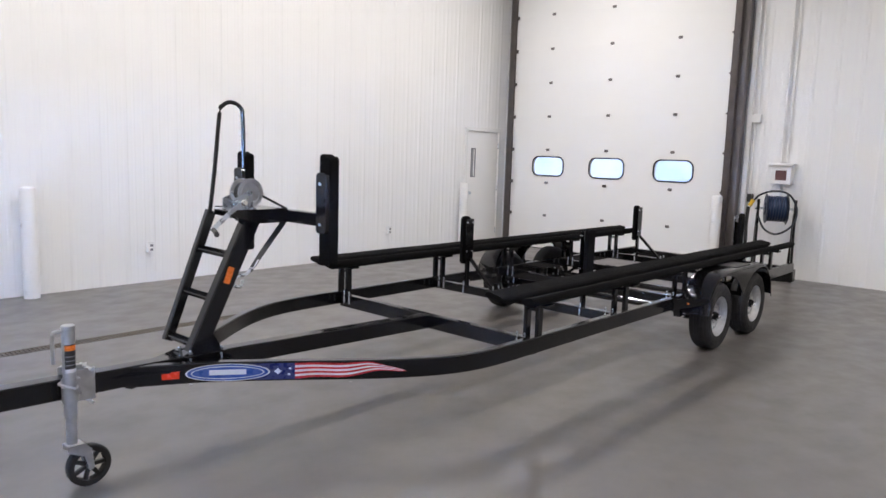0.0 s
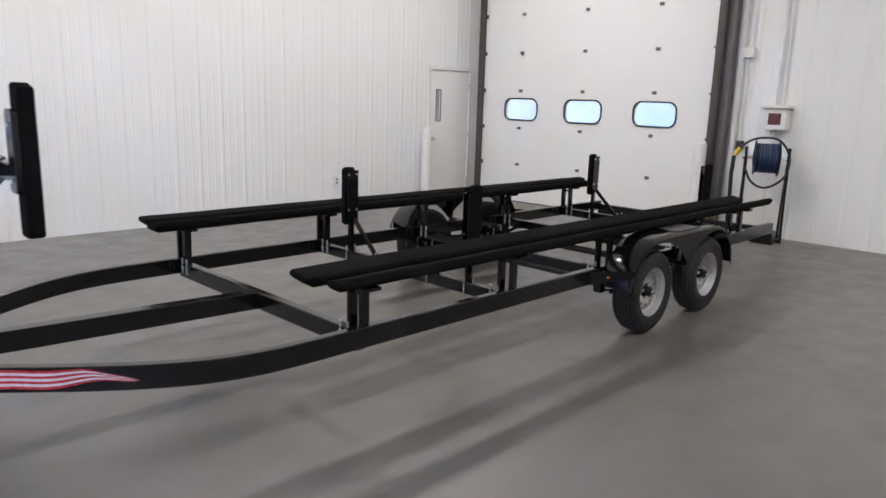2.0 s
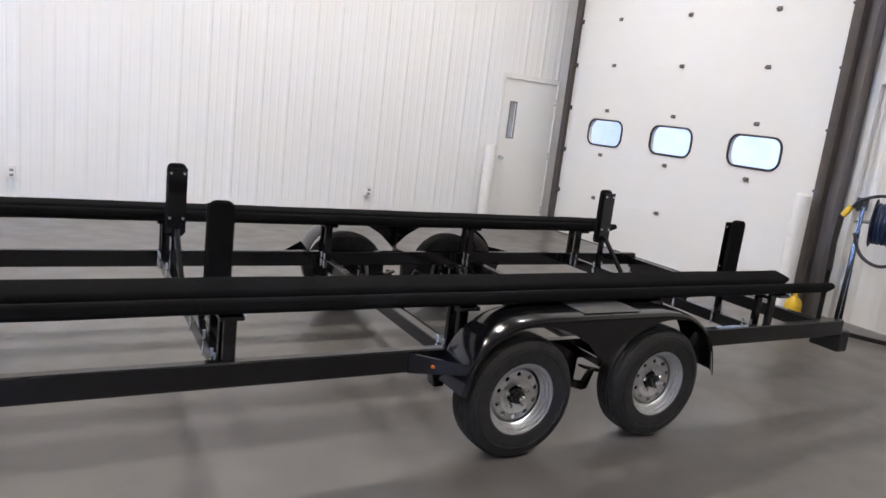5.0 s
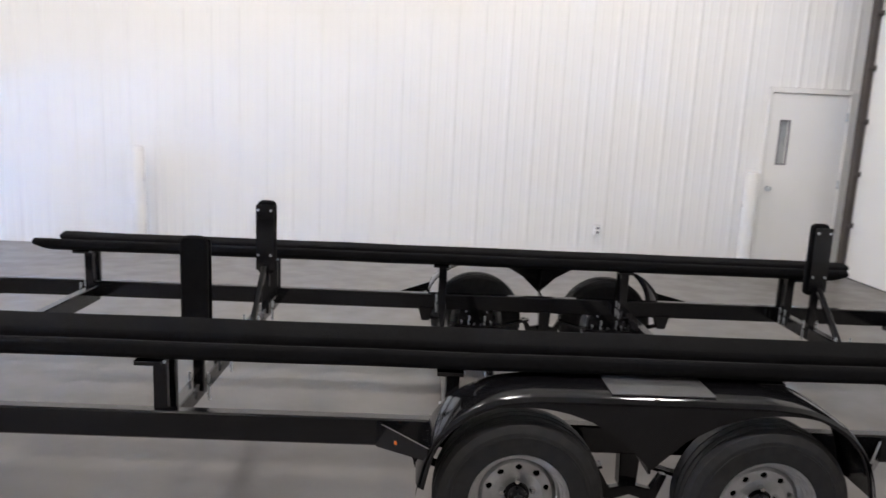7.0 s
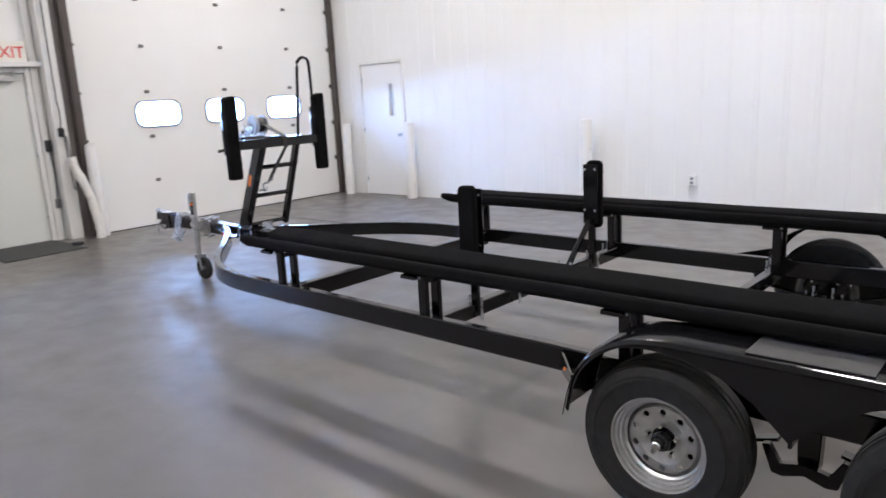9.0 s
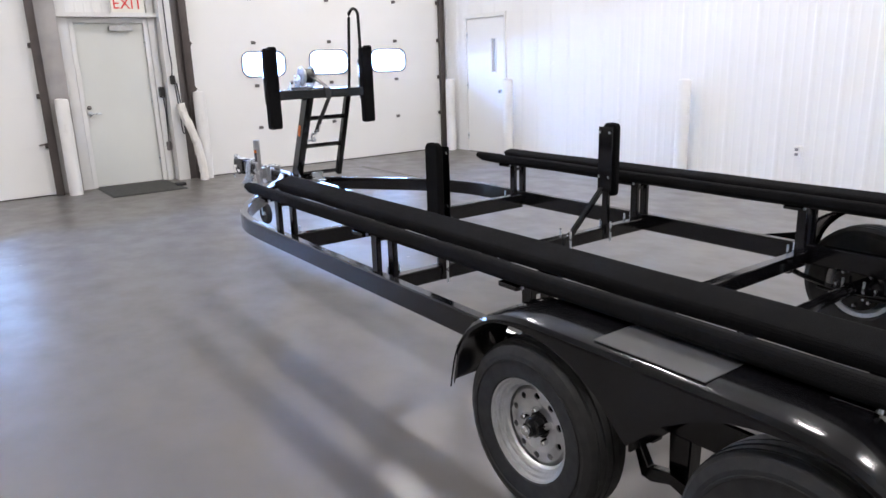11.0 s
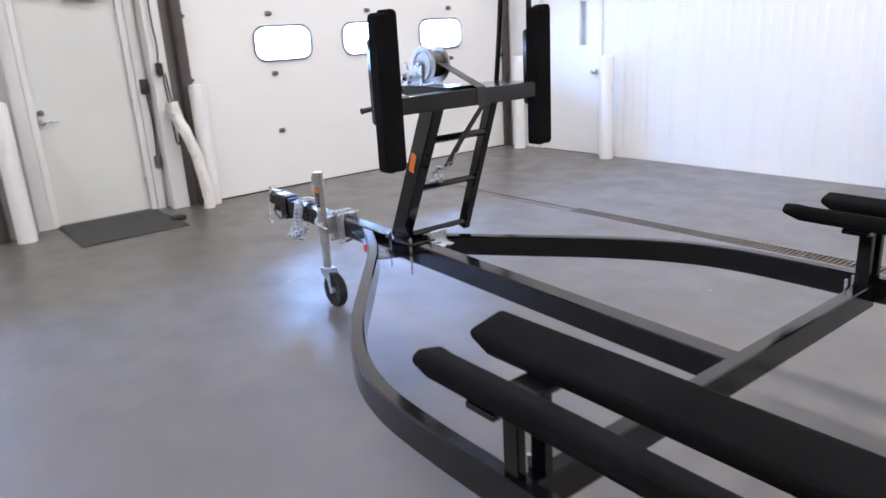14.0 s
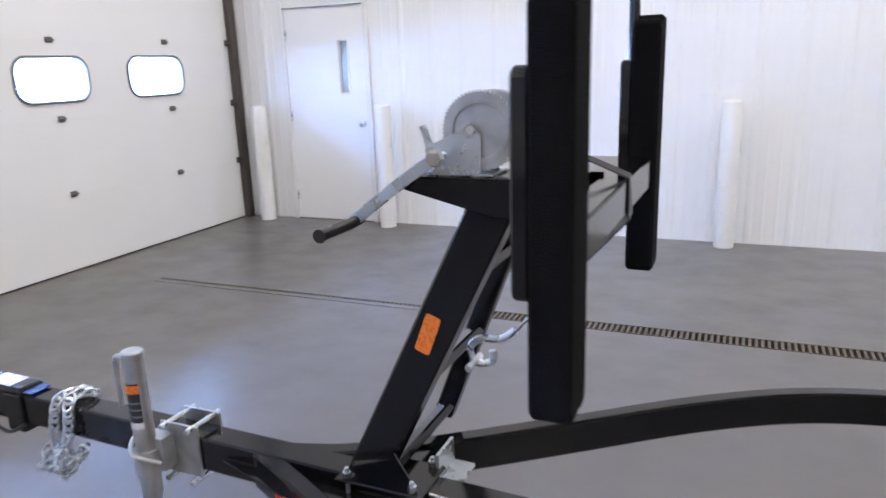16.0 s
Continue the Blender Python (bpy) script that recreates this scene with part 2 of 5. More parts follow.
def lathe(bm, profile, axis="x", centre=(0, 0, 0), n=40):
    """Turns a profile of (radius, along) pairs round an axis."""
    c = Vector(centre)
    rings = []
    for i in range(n):
        a = 2 * math.pi * i / n
        ca, sa = math.cos(a), math.sin(a)
        col = []
        for r, t in profile:
            v = {"x": (t, r * ca, r * sa), "y": (r * ca, t, r * sa), "z": (r * ca, r * sa, t)}[axis]
            col.append(bm.verts.new(c + Vector(v)))
        rings.append(col)
    for i in range(n):
        A, B = rings[i], rings[(i + 1) % n]
        for j in range(len(profile) - 1):
            if profile[j][0] < 1e-6 and profile[j + 1][0] < 1e-6:
                continue
            bm.faces.new((A[j], A[j + 1], B[j + 1], B[j]))
    bmesh.ops.remove_doubles(bm, verts=bm.verts, dist=1e-6)
    bmesh.ops.recalc_face_normals(bm, faces=bm.faces)
    return bm


def slab(poly, axis, a, b, bevel=0.0):
    """A polygon of (p, q) pairs pushed through from a to b along an axis: x takes (y, z), y takes (x, z), z takes (x, y)."""
    bm = bmesh.new()
    put = {"x": lambda p, q, t: (t, p, q), "y": lambda p, q, t: (p, t, q), "z": lambda p, q, t: (p, q, t)}[axis]
    A = [bm.verts.new(put(p, q, a)) for p, q in poly]
    B = [bm.verts.new(put(p, q, b)) for p, q in poly]
    bm.faces.new(A[::-1])
    bm.faces.new(B)
    for i in range(len(poly)):
        bm.faces.new((A[i], A[(i + 1) % len(poly)], B[(i + 1) % len(poly)], B[i]))
    bmesh.ops.recalc_face_normals(bm, faces=bm.faces)
    if bevel:
        bmesh.ops.bevel(bm, geom=list(bm.edges), offset=bevel, segments=1, affect="EDGES")
    return bm


def rounded(cx, cy, w, h, r, n=6):
    pts = []
    for k, (sx, sy) in enumerate(((1, 1), (-1, 1), (-1, -1), (1, -1))):
        for i in range(n + 1):
            a = math.pi / 2 * (k + i / n)
            pts.append((cx + sx * (w / 2 - r) + r * math.cos(a), cy + sy * (h / 2 - r) + r * math.sin(a)))
    return pts


def join(*bms):
    out = bmesh.new()
    for b in bms:
        me = bpy.data.meshes.new("t")
        b.to_mesh(me)
        out.from_mesh(me)
        bpy.data.meshes.remove(me)
        b.free()
    return out


def mesh_object(name, bm, mat, smooth=True):
    """Links a bmesh as one object with its origin in the middle of its base box."""
    lo = Vector([min(v.co[i] for v in bm.verts) for i in range(3)])
    hi = Vector([max(v.co[i] for v in bm.verts) for i in range(3)])
    c = (lo + hi) / 2
    bmesh.ops.translate(bm, verts=bm.verts, vec=-c)
    me = bpy.data.meshes.new(name)
    bm.to_mesh(me)
    bm.free()
    me.materials.append(mat)
    if smooth:
        me.polygons.foreach_set("use_smooth", [True] * len(me.polygons))
        me.set_sharp_from_angle(angle=radians(20))
    ob = new(name, me)
    ob.location = c
    ob["at"] = tuple(c)
    return ob


def part(name, bm, mat, parent, label="", smooth=True):
    ob = mesh_object(name, bm, mat, smooth)
    here = Vector(ob["at"])
    ob.parent = parent
    ob.location = here - Vector(parent["at"])
    if label:
        ob["label"] = label
    return ob


def thing(name, at, label, category, group="", kind=""):
    ob = new(name)
    ob.location = at
    ob["at"] = tuple(at)
    ob.empty_display_size = 0.1
    return tagged(ob, label, category, group, kind)


def single(name, bm, mat, label="", category="", group="", kind="", smooth=True):
    return tagged(mesh_object(name, bm, mat, smooth), label, category, group, kind)


# ---- the hall ----
XW, XE, YS, YN, HT = -8.05, 6.2, -2.36, 10.92, 5.6
SOUTH_DOOR, SOUTH_DOOR_2, NORTH_DOOR = (-7.93, -3.79), (-1.98, 2.06), (-7.72, -3.775)
DOOR_TOP = 4.75


def floor_mesh():
    bm = bmesh.new()
    sx0, sx1, sy0, sy1 = -5.900, -5.770, -1.35, 9.4
    X, Y = [XW - 0.3, sx0, sx1, XE + 0.3], [YS - 0.4, sy0, sy1, YN + 0.4]
    g = [[bm.verts.new((x, y, 0)) for y in Y] for x in X]
    for i in range(3):
        for j in range(3):
            if (i, j) != (1, 1):
                bm.faces.new((g[i][j], g[i + 1][j], g[i + 1][j + 1], g[i][j + 1]))
    d = [bm.verts.new((x, y, -0.09)) for x, y in ((sx0, sy0), (sx1, sy0), (sx1, sy1), (sx0, sy1))]
    t = [g[1][1], g[2][1], g[2][2], g[1][2]]
    for k in range(4):
        bm.faces.new((t[k], t[(k + 1) % 4], d[(k + 1) % 4], d[k]))
    bm.faces.new(d)
    bmesh.ops.recalc_face_normals(bm, faces=bm.faces)
    for f in bm.faces:
        if abs(f.normal.z) > 0.5 and f.normal.z < 0:
            f.normal_flip()
    return bm


single("floor", floor_mesh(), FLOORPAINT, "scuffed grey painted concrete floor of the hall", "floor", kind="structure", smooth=False)

# the drain: a long slot with an iron grate
drain = thing("floor_drain", (-5.835, 4.0, -0.05), "long rusty iron slot drain set into the concrete floor", "drain", kind="structure")
part("bed", box(bmesh.new(), -5.897, -5.773, -1.347, 9.397, -0.086, -0.05), SLOT, drain, smooth=False)
for sx in (-5.897, -5.780):
    part("edge_strip", box(bmesh.new(), sx, sx + 0.007, -1.347, 9.397, -0.03, 0.003), GRATE, drain, smooth=False)
bars = bmesh.new()
yy = -1.33
while yy < 9.38:
    box(bars, -5.890, -5.780, yy, yy + 0.015, -0.028, 0.001)
    yy += 0.032
tagged(part("grate_bars", bars, GRATE, drain, smooth=False), kind="stuff")


for sx in (-5.901, -5.819):
    single("drain_cover", box(bmesh.new(), sx, sx + 0.05, -1.352, 0.85, -0.02, 0.0035), FLOORPAINT, "grey concrete cover strip along the drain", "drain cover", kind="structure", smooth=False)


def ribbed(lo, hi, z0, z1, at, axis, side, pitch=0.305):
    """A sheet of liner steel from lo to hi with upright ribs, on the plane at; side is the way that it faces. The back is thick."""
    bm = bmesh.new()
    prof = [(lo, 0.0)]
    k = math.ceil((lo + 0.02) / pitch * 1.0)
    while k * pitch + 0.04 < hi:
        c = k * pitch
        if c - 0.04 > lo:
            prof += [(c - 0.034, 0), (c - 0.012, 0.008), (c + 0.012, 0.008), (c + 0.034, 0)]
        for s in (1 / 3, 2 / 3):
            m = c + s * pitch
            if m + 0.03 < hi:
                prof += [(m - 0.016, 0), (m - 0.006, 0.0022), (m + 0.006, 0.0022), (m + 0.016, 0)]
        k += 1
    prof.append((hi, 0.0))
    prof += [(hi, -0.16), (lo, -0.16)]
    poly = [((at + side * d, p) if axis == "x" else (p, at + side * d)) for p, d in prof]
    A = [bm.verts.new((x, y, z0)) for x, y in poly]
    B = [bm.verts.new((x, y, z1)) for x, y in poly]
    n = len(poly)
    for i in range(n):
        bm.faces.new((A[i], A[(i + 1) % n], B[(i + 1) % n], B[i]))
    bm.faces.new(A)
    bm.faces.new(B)
    bmesh.ops.recalc_face_normals(bm, faces=bm.faces)
    return bm


def wall(name, axis, at, side, spans, label):
    bms = [ribbed(lo, hi, z0, z1, at, axis, side) for lo, hi, z0, z1 in spans]
    single(name, join(*bms), WALLPAINT, label, "wall", kind="structure", smooth=False)


SWD, NWD = (-1.62, -0.635), (9.735, 10.745)  # the two small doors in the west wall
wall("wall_west", "x", XW, 1, [(YS, SWD[0], 0, HT), (*SWD, 2.14, HT), (SWD[1], NWD[0], 0, HT), (*NWD, 2.14, HT), (NWD[1], YN, 0, HT)], "white ribbed steel liner wall with two doors")
ENT = (-3.355, -2.425)  # the entrance in the south wall
wall("wall_south", "y", YS, 1, [(XW, SOUTH_DOOR[0] - 0.1, 0, HT), (SOUTH_DOOR[0] - 0.1, SOUTH_DOOR[1] + 0.1, DOOR_TOP, HT), (SOUTH_DOOR[1] + 0.1, ENT[0], 0, HT),
     (*ENT, 2.10, HT), (ENT[1], SOUTH_DOOR_2[0] - 0.1, 0, HT), (SOUTH_DOOR_2[0] - 0.1, SOUTH_DOOR_2[1] + 0.1, DOOR_TOP, HT), (SOUTH_DOOR_2[1] + 0.1, XE, 0, HT)],
     "white steel wall with two overhead doors")
wall("wall_north", "y", YN, -1, [(XW, NORTH_DOOR[0] - 0.1, 0, HT), (NORTH_DOOR[0] - 0.1, NORTH_DOOR[1] + 0.1, DOOR_TOP, HT), (NORTH_DOOR[1] + 0.1, XE, 0, HT)],
     "white ribbed steel liner wall with an overhead door")
wall("wall_east", "x", XE, -1, [(YS, YN, 0, HT)], "plain white ribbed steel liner wall")
single("ceiling", box(bmesh.new(), XW - 0.16, XE + 0.16, YS - 0.16, YN + 0.16, HT, HT + 0.12), CEILINGPAINT, "plain white steel ceiling", "ceiling", kind="structure", smooth=False)

# outside: ground and bright day behind the panes
single("ground", box(bmesh.new(), -60, 60, -60, 60, -0.5, -0.1), material("outside_gravel", (0.32, 0.31, 0.30), 0.9, var=0.2, scale=1.0), "pale gravel yard outside", "ground", kind="structure", smooth=False)
single("backdrop", box(bmesh.new(), -40, 30, -14.2, -14, -0.1, 9), glow("bright_day_south", (0.29, 0.50, 1.0), 155.0), "bright hazy daylight outside the south doors", "backdrop", kind="structure", smooth=False)
hazy = glow("pale_day_north", (0.60, 0.70, 0.80), 0.62)
_hn = hazy.node_tree.nodes
_cloud = _hn.new("ShaderNodeTexNoise")
_cloud.inputs["Scale"].default_value, _cloud.inputs["Detail"].default_value = 0.45, 4
_tone = _hn.new("ShaderNodeValToRGB")
_tone.color_ramp.elements[0].position, _tone.color_ramp.elements[0].color = 0.35, (0.56, 0.52, 0.53, 1)
_tone.color_ramp.elements[1].position, _tone.color_ramp.elements[1].color = 0.65, (0.92, 0.84, 0.83, 1)
_geo = _hn.new("ShaderNodeNewGeometry")
hazy.node_tree.links.new(_geo.outputs["Position"], _cloud.inputs["Vector"])
hazy.node_tree.links.new(_cloud.outputs[0], _tone.inputs[0])
hazy.node_tree.links.new(_tone.outputs[0], _hn["Principled BSDF"].inputs["Emission Color"])
single("backdrop", box(bmesh.new(), -70, 40, 22, 22.2, -0.1, 12), hazy, "pale cloudy daylight outside the north door", "backdrop", kind="structure", smooth=False)

ROWZ = [0.61 + 0.5855 * k for k in range(7)]


def overhead_door(name, span, y, face, wins, hinges, gasket, label):
    """A sectional door: panels one over another with rounded panes, hinges at the joints and tracks at both sides. face: the way into the hall."""
    d = thing(name, ((span[0] + span[1]) / 2, y, 0), label, "overhead door", kind="structure")
    zs = [0.012] + ROWZ + [DOOR_TOP]
    back = y - face * 0.05
    for k in range(len(zs) - 1):
        z0, z1 = zs[k], zs[k + 1]
        if k == 2:  # the panel with panes: pieces round the openings
            bm = bmesh.new()
            wz0, wz1, hw = 1.33, 1.65, 0.315
            edges = [span[0]] + [e for w in sorted(wins) for e in (w - hw, w + hw)] + [span[1]]
            for i in range(0, len(edges), 2):
                box(bm, edges[i], edges[i + 1], back, y, wz0, wz1)
            box(bm, span[0], span[1], back, y, z0, wz0)
            box(bm, span[0], span[1], back, y, wz1, z1)
            # fill the corners of each opening
            for w in wins:
                for sx in (-1, 1):
                    for sz in (-1, 1):
                        cx, cz, r = w + sx * hw, (wz0 + wz1) / 2 + sz * (wz1 - wz0) / 2, 0.11
                        poly = [(cx, cz)] + [(cx - sx * r + sx * r * math.cos(a), cz - sz * r + sz * r * math.sin(a)) for a in [math.pi / 2 * t / 6 for t in range(7)]]
                        b2 = slab(poly, "y", back, y)
                        me = bpy.data.meshes.new("t")
                        b2.to_mesh(me)
                        bm.from_mesh(me)
                        b2.free()
            bmesh.ops.recalc_face_normals(bm, faces=bm.faces)
            part("panel", bm, DOORPAINT, d, smooth=False)
        else:
            part("panel", Bx(span[0], span[1], back, y, z0, z1, bevel=0.001), DOORPAINT, d)
    part("bottom_seal", Bx(span[0], span[1], back, y - face * 0.006, 0, 0.012, bevel=0), GASKET, d)
    for w in wins:
        p = part("window", slab(rounded(w, 1.49, 0.62, 0.31, 0.105), "y", y - face * 0.03, y - face * 0.024), GLASS, d)
        p.visible_shadow = False
        pts = [(a, y + face * 0.004, b) for a, b in rounded(w, 1.49, 0.645, 0.335, 0.115)]
        part("gasket", sweep(bmesh.new(), pts, rect(0.022, 0.024, 0.005), up=(0, 1, 0), closed=True), gasket, d)
    for hx in hinges:
        for z in ROWZ:
            b = join(Bx(hx - 0.03, hx + 0.03, y, y + face * 0.012, z - 0.022, z + 0.022, bevel=0.003), rod([(hx - 0.034, y + face * 0.014, z), (hx + 0.034, y + face * 0.014, z)], 0.008, 8))
            part("hinge", b, HINGE, d)
    for sx, e in ((-1, span[0]), (1, span[1])):
        wide = 0.31 if span == SOUTH_DOOR_2 else 0.165
        part("jamb", Bx(e + sx * 0.03, e + sx * wide, y - face * 0.166, y - face * 0.02, 0, DOOR_TOP, bevel=0.003), PALEJAMB if span == SOUTH_DOOR_2 else JAMBSTEEL, d)
        part("track", join(Bx(e, e + sx * 0.012, y - face * 0.02, y + face * 0.06, 0.0, DOOR_TOP, bevel=0.002), Bx(e - sx * 0.02, e + sx * 0.06, y + face * 0.06, y + face * 0.07, 0.0, DOOR_TOP, bevel=0.002),
             Bx(e + sx * 0.05, e + sx * 0.075, y - face * 0.02, y + face * 0.07, 0.0, DOOR_TOP, bevel=0.002)), TRACKSTEEL, d)
        for z in ROWZ:
            part("roller_bracket", join(Bx(e - sx * 0.045, e + sx * 0.02, y, y + face * 0.02, z - 0.03, z + 0.03, bevel=0.003), rod([(e - sx * 0.05, y + face * 0.04, z), (e + sx * 0.05, y + face * 0.04, z)], 0.012, 8)), TRACKSTEEL, d)
    return d


DS, DN = -2.19, 10.72
overhead_door("door_1", SOUTH_DOOR, DS, 1, (-4.84, -5.875, -6.93), (-4.705, -5.89, -7.065), GREYFRAME, "white sectional overhead door with three bright rounded panes")
lift = overhead_door("door_2", SOUTH_DOOR_2, DS, 1, (-1.115, 0.04, 1.195), (-0.85, 0.04, 0.93), GREYFRAME, "white sectional overhead door with bright rounded panes")
part("latch", join(bar([(-1.87, DS + 0.03, 0.62), (-2.0, DS + 0.03, 0.645)], 0.012, 0.018, 0.002), Bx(-2.05, -1.97, DS + 0.01, DS + 0.05, 0.60, 0.68, bevel=0.004)), TRACKSTEEL, lift, "steel slide latch")
overhead_door("door_3", NORTH_DOOR, DN, -1, (-6.925, -5.765, -4.595), (-6.94, -5.78, -4.62), GASKET, "white sectional overhead door with three black-framed rounded panes")


def side_door(name, y0, y1, slit, knob_y, hinge_y, label):
    """A flush steel door in the west wall with a narrow pane."""
    x = XW
    d = thing(name, (x, (y0 + y1) / 2, 0), label, "door", kind="structure")
    fr = 0.05
    for a, b in ((y0, y0 + fr), (y1 - fr, y1)):
        part("door_frame", Bx(x - 0.12, x + 0.028, a, b, 0, 2.14), TRIM, d)
    part("door_frame", Bx(x - 0.12, x + 0.028, y0 + fr, y1 - fr, 2.08, 2.14), TRIM, d)
    a, b, s0, s1, z0, z1 = y0 + fr + 0.003, y1 - fr - 0.003, slit - 0.045, slit + 0.045, 1.27, 1.755
    bm = bmesh.new()
    for q in ((a, s0, 0.008, 2.075), (s1, b, 0.008, 2.075), (s0, s1, 0.008, z0), (s0, s1, z1, 2.075)):
        box(bm, x - 0.045, x + 0.006, q[0], q[1], q[2], q[3])
    part("leaf", bm, DOORPAINT, d, smooth=False)
    # nothing lit stands behind the leaf; the grey takes the place of that light
    part("pane", Bx(x - 0.025, x - 0.019, s0, s1, z0, z1, bevel=0), BACKLITPANE, d, "narrow pane in flat grey for the light behind it")
    part("pane_frame", join(Bx(x + 0.006, x + 0.016, s0 - 0.018, s0, z0 - 0.018, z1 + 0.018, bevel=0.002), Bx(x + 0.006, x + 0.016, s1, s1 + 0.018, z0 - 0.018, z1 + 0.018, bevel=0.002),
         Bx(x + 0.006, x + 0.016, s0, s1, z0 - 0.018, z0, bevel=0.002), Bx(x + 0.006, x + 0.016, s0, s1, z1, z1 + 0.018, bevel=0.002)), GREYFRAME if hinge_y > knob_y else TRIM, d)
    kn = lathe(bmesh.new(), [(0.0, 0.0), (0.032, 0.0), (0.032, 0.008), (0.012, 0.012), (0.012, 0.035), (0.026, 0.045), (0.028, 0.06), (0.018, 0.072), (0, 0.074)], "x", (x + 0.006, knob_y, 0.97), 20)
    part("door_handle", kn, ZINC, d, "round brushed steel knob")
    for z in (0.25, 1.05, 1.83):
        part("hinge", rod([(x + 0.02, hinge_y, z - 0.05), (x + 0.02, hinge_y, z + 0.05)], 0.012, 10), ZINC, d)
    part("threshold", Bx(x - 0.1, x + 0.03, a, b, 0, 0.008, bevel=0), HINGE, d)
    part("backing", Bx(x - 0.16, x - 0.13, y0 - 0.05, y1 + 0.05, 0, 2.1, bevel=0), GREYFRAME, d)
    return d


side_door("door_4", SWD[0], SWD[1], -0.92, -0.745, -1.555, "white flush steel door with a narrow pane, closed")
side_door("door_5", NWD[0], NWD[1], 9.965, 9.845, 10.685, "white flush steel door with a narrow pane, closed")

# ---- the boat trailer ----
# Built along y in its own frame: u across from the middle line, v along the hall, z up. It stands turned by a hair.
TR = thing("boat_trailer", (0, 5.0, 0), "black steel tandem-axle pontoon boat trailer with carpeted bunks, empty", "trailer")
RAIL_Z0, RAIL_Z1 = 0.384, 0.487


def tp(name, bm, mat, label="", parent=None, smooth=True):
    return part(name, bm, mat, parent or TR, label, smooth)


def smooth_line(pts, n=6):
    out = []
    P = [Vector(p) for p in pts]
    for i in range(len(P) - 1):
        a, b, c, d = P[max(i - 1, 0)], P[i], P[i + 1], P[min(i + 2, len(P) - 1)]
        for k in range(n):
            t = k / n
            out.append(0.5 * ((2 * b) + (c - a) * t + (2 * a - 5 * b + 4 * c - d) * t * t + (3 * b - a - 3 * c + d) * t ** 3))
    out.append(P[-1])
    return out


RAIL_OUT = [(0.045, 1.71), (0.220, 2.05), (0.492, 2.42), (0.75, 2.76), (0.917, 3.05), (0.994, 3.32), (1.012, 3.62)]
RW = 0.052
tongue_top = lambda v: 0.535 - 0.0135 * (v - 0.5)
tp("tongue", bar([(0, 0.60, tongue_top(0.6) - 0.0525), (0, 2.3, tongue_top(2.3) - 0.0525), (0, 3.875, 0.468 - 0.0525)], 0.082, 0.101), BLACK)

rail_face = {}
nose_rise = lambda v: 0.014 * max(0.0, 3.2 - v) / 1.5

for s in (1, -1):
    z0, z1 = (RAIL_Z0 + 0.008, RAIL_Z1 + 0.011) if s > 0 else (RAIL_Z0, RAIL_Z1)
    line = smooth_line([(s * (u - RW / 2), v, (z0 + z1) / 2 + (nose_rise(v) if s > 0 else 0)) for u, v in RAIL_OUT], 5)
    line += [Vector((s * (1.014 - RW / 2), 9.02, (z0 + z1) / 2))]
    tp("side_rail", sweep(bmesh.new(), line, rect(RW, z1 - z0, 0.006)), BLACK)
    rail_face[s] = line
    # plate that closes the rail's nose on the tongue
    tp("gusset", slab([(s * 0.05, 1.60), (s * 0.05, 2.25), (s * 0.23, 2.16)], "z", 0.470, 0.476), BLACK)

CROSS = [3.882, 5.015, 6.07, 7.215, 8.27]
for k, v in enumerate(CROSS):
    zt = 0.466 if k == 0 else 0.462
    h = 0.10 if k == 0 else 0.075
    tp("cross_member", bar([(-0.96, v, zt - h / 2), (0.96, v, zt - h / 2)], 0.055, h), BLACK)
# rear beam with the lamp boxes at both ends
tp("rear_beam", bar([(-0.96, 8.98, 0.41), (0.96, 8.98, 0.41)], 0.06, 0.09), BLACK)
for s in (1, -1):
    bx = tp("lamp_box", Bx(s * 0.80, s * 1.01, 9.025, 9.13, 0.27, 0.415, bevel=0.01), BLACK)
    tp("tail_lamp", Bx(s * 0.83, s * 0.98, 9.13, 9.15, 0.30, 0.39, bevel=0.008), REDLENS, "red tail lamp lens", bx)

# bunks: two carpeted boards a side, tilted towards one another
def bunk(u, tilt, v0, v1, w, th, z, s, tip):
    """A carpeted board with rounded long edges; its ends are cut on the slant."""
    c, n = th * 0.42, 4
    sec = []
    for k, (sx, sy) in enumerate(((1, 1), (-1, 1), (-1, -1), (1, -1))):
        for i in range(n + 1):
            a = math.pi / 2 * (k + i / n)
            sec.append((sx * (w / 2 - c) + c * math.cos(a), sy * (th / 2 - c) + c * math.sin(a)))
    ct, st = math.cos(tilt), math.sin(tilt)
    sec = [(x * ct - y * st, x * st + y * ct) for x, y in sec]
    bm = bmesh.new()
    rings = []
    steps = [v0, v0 + 0.008, v0 + tip, v0 + tip + 0.02] + [v0 + tip + (v1 - v0 - 2 * tip) * k / 14 for k in range(1, 14)] + [v1 - tip - 0.02, v1 - tip, v1 - 0.008, v1]
    for i, v in enumerate(steps):
        d = min(v - v0, v1 - v)
        f = min(1.0, 0.45 + 0.55 * d / tip)
        end = 0.95 if i in (0, len(steps) - 1) else 1.0
        wob = 0.0015 * math.sin(v * 7 + u * 5)
        rings.append([bm.verts.new((u + x * end, v, z + wob + y * end + (1 - f) * max(0, th / 2 - y) * 0.8)) for x, y in sec])
    m = len(sec)
    for i in range(len(rings) - 1):
        for j in range(m):
            bm.faces.new((rings[i][j], rings[i][(j + 1) % m], rings[i + 1][(j + 1) % m], rings[i + 1][j]))
    bm.faces.new(rings[0][::-1])
    bm.faces.new(rings[-1])
    bmesh.ops.recalc_face_normals(bm, faces=bm.faces)
    return bm


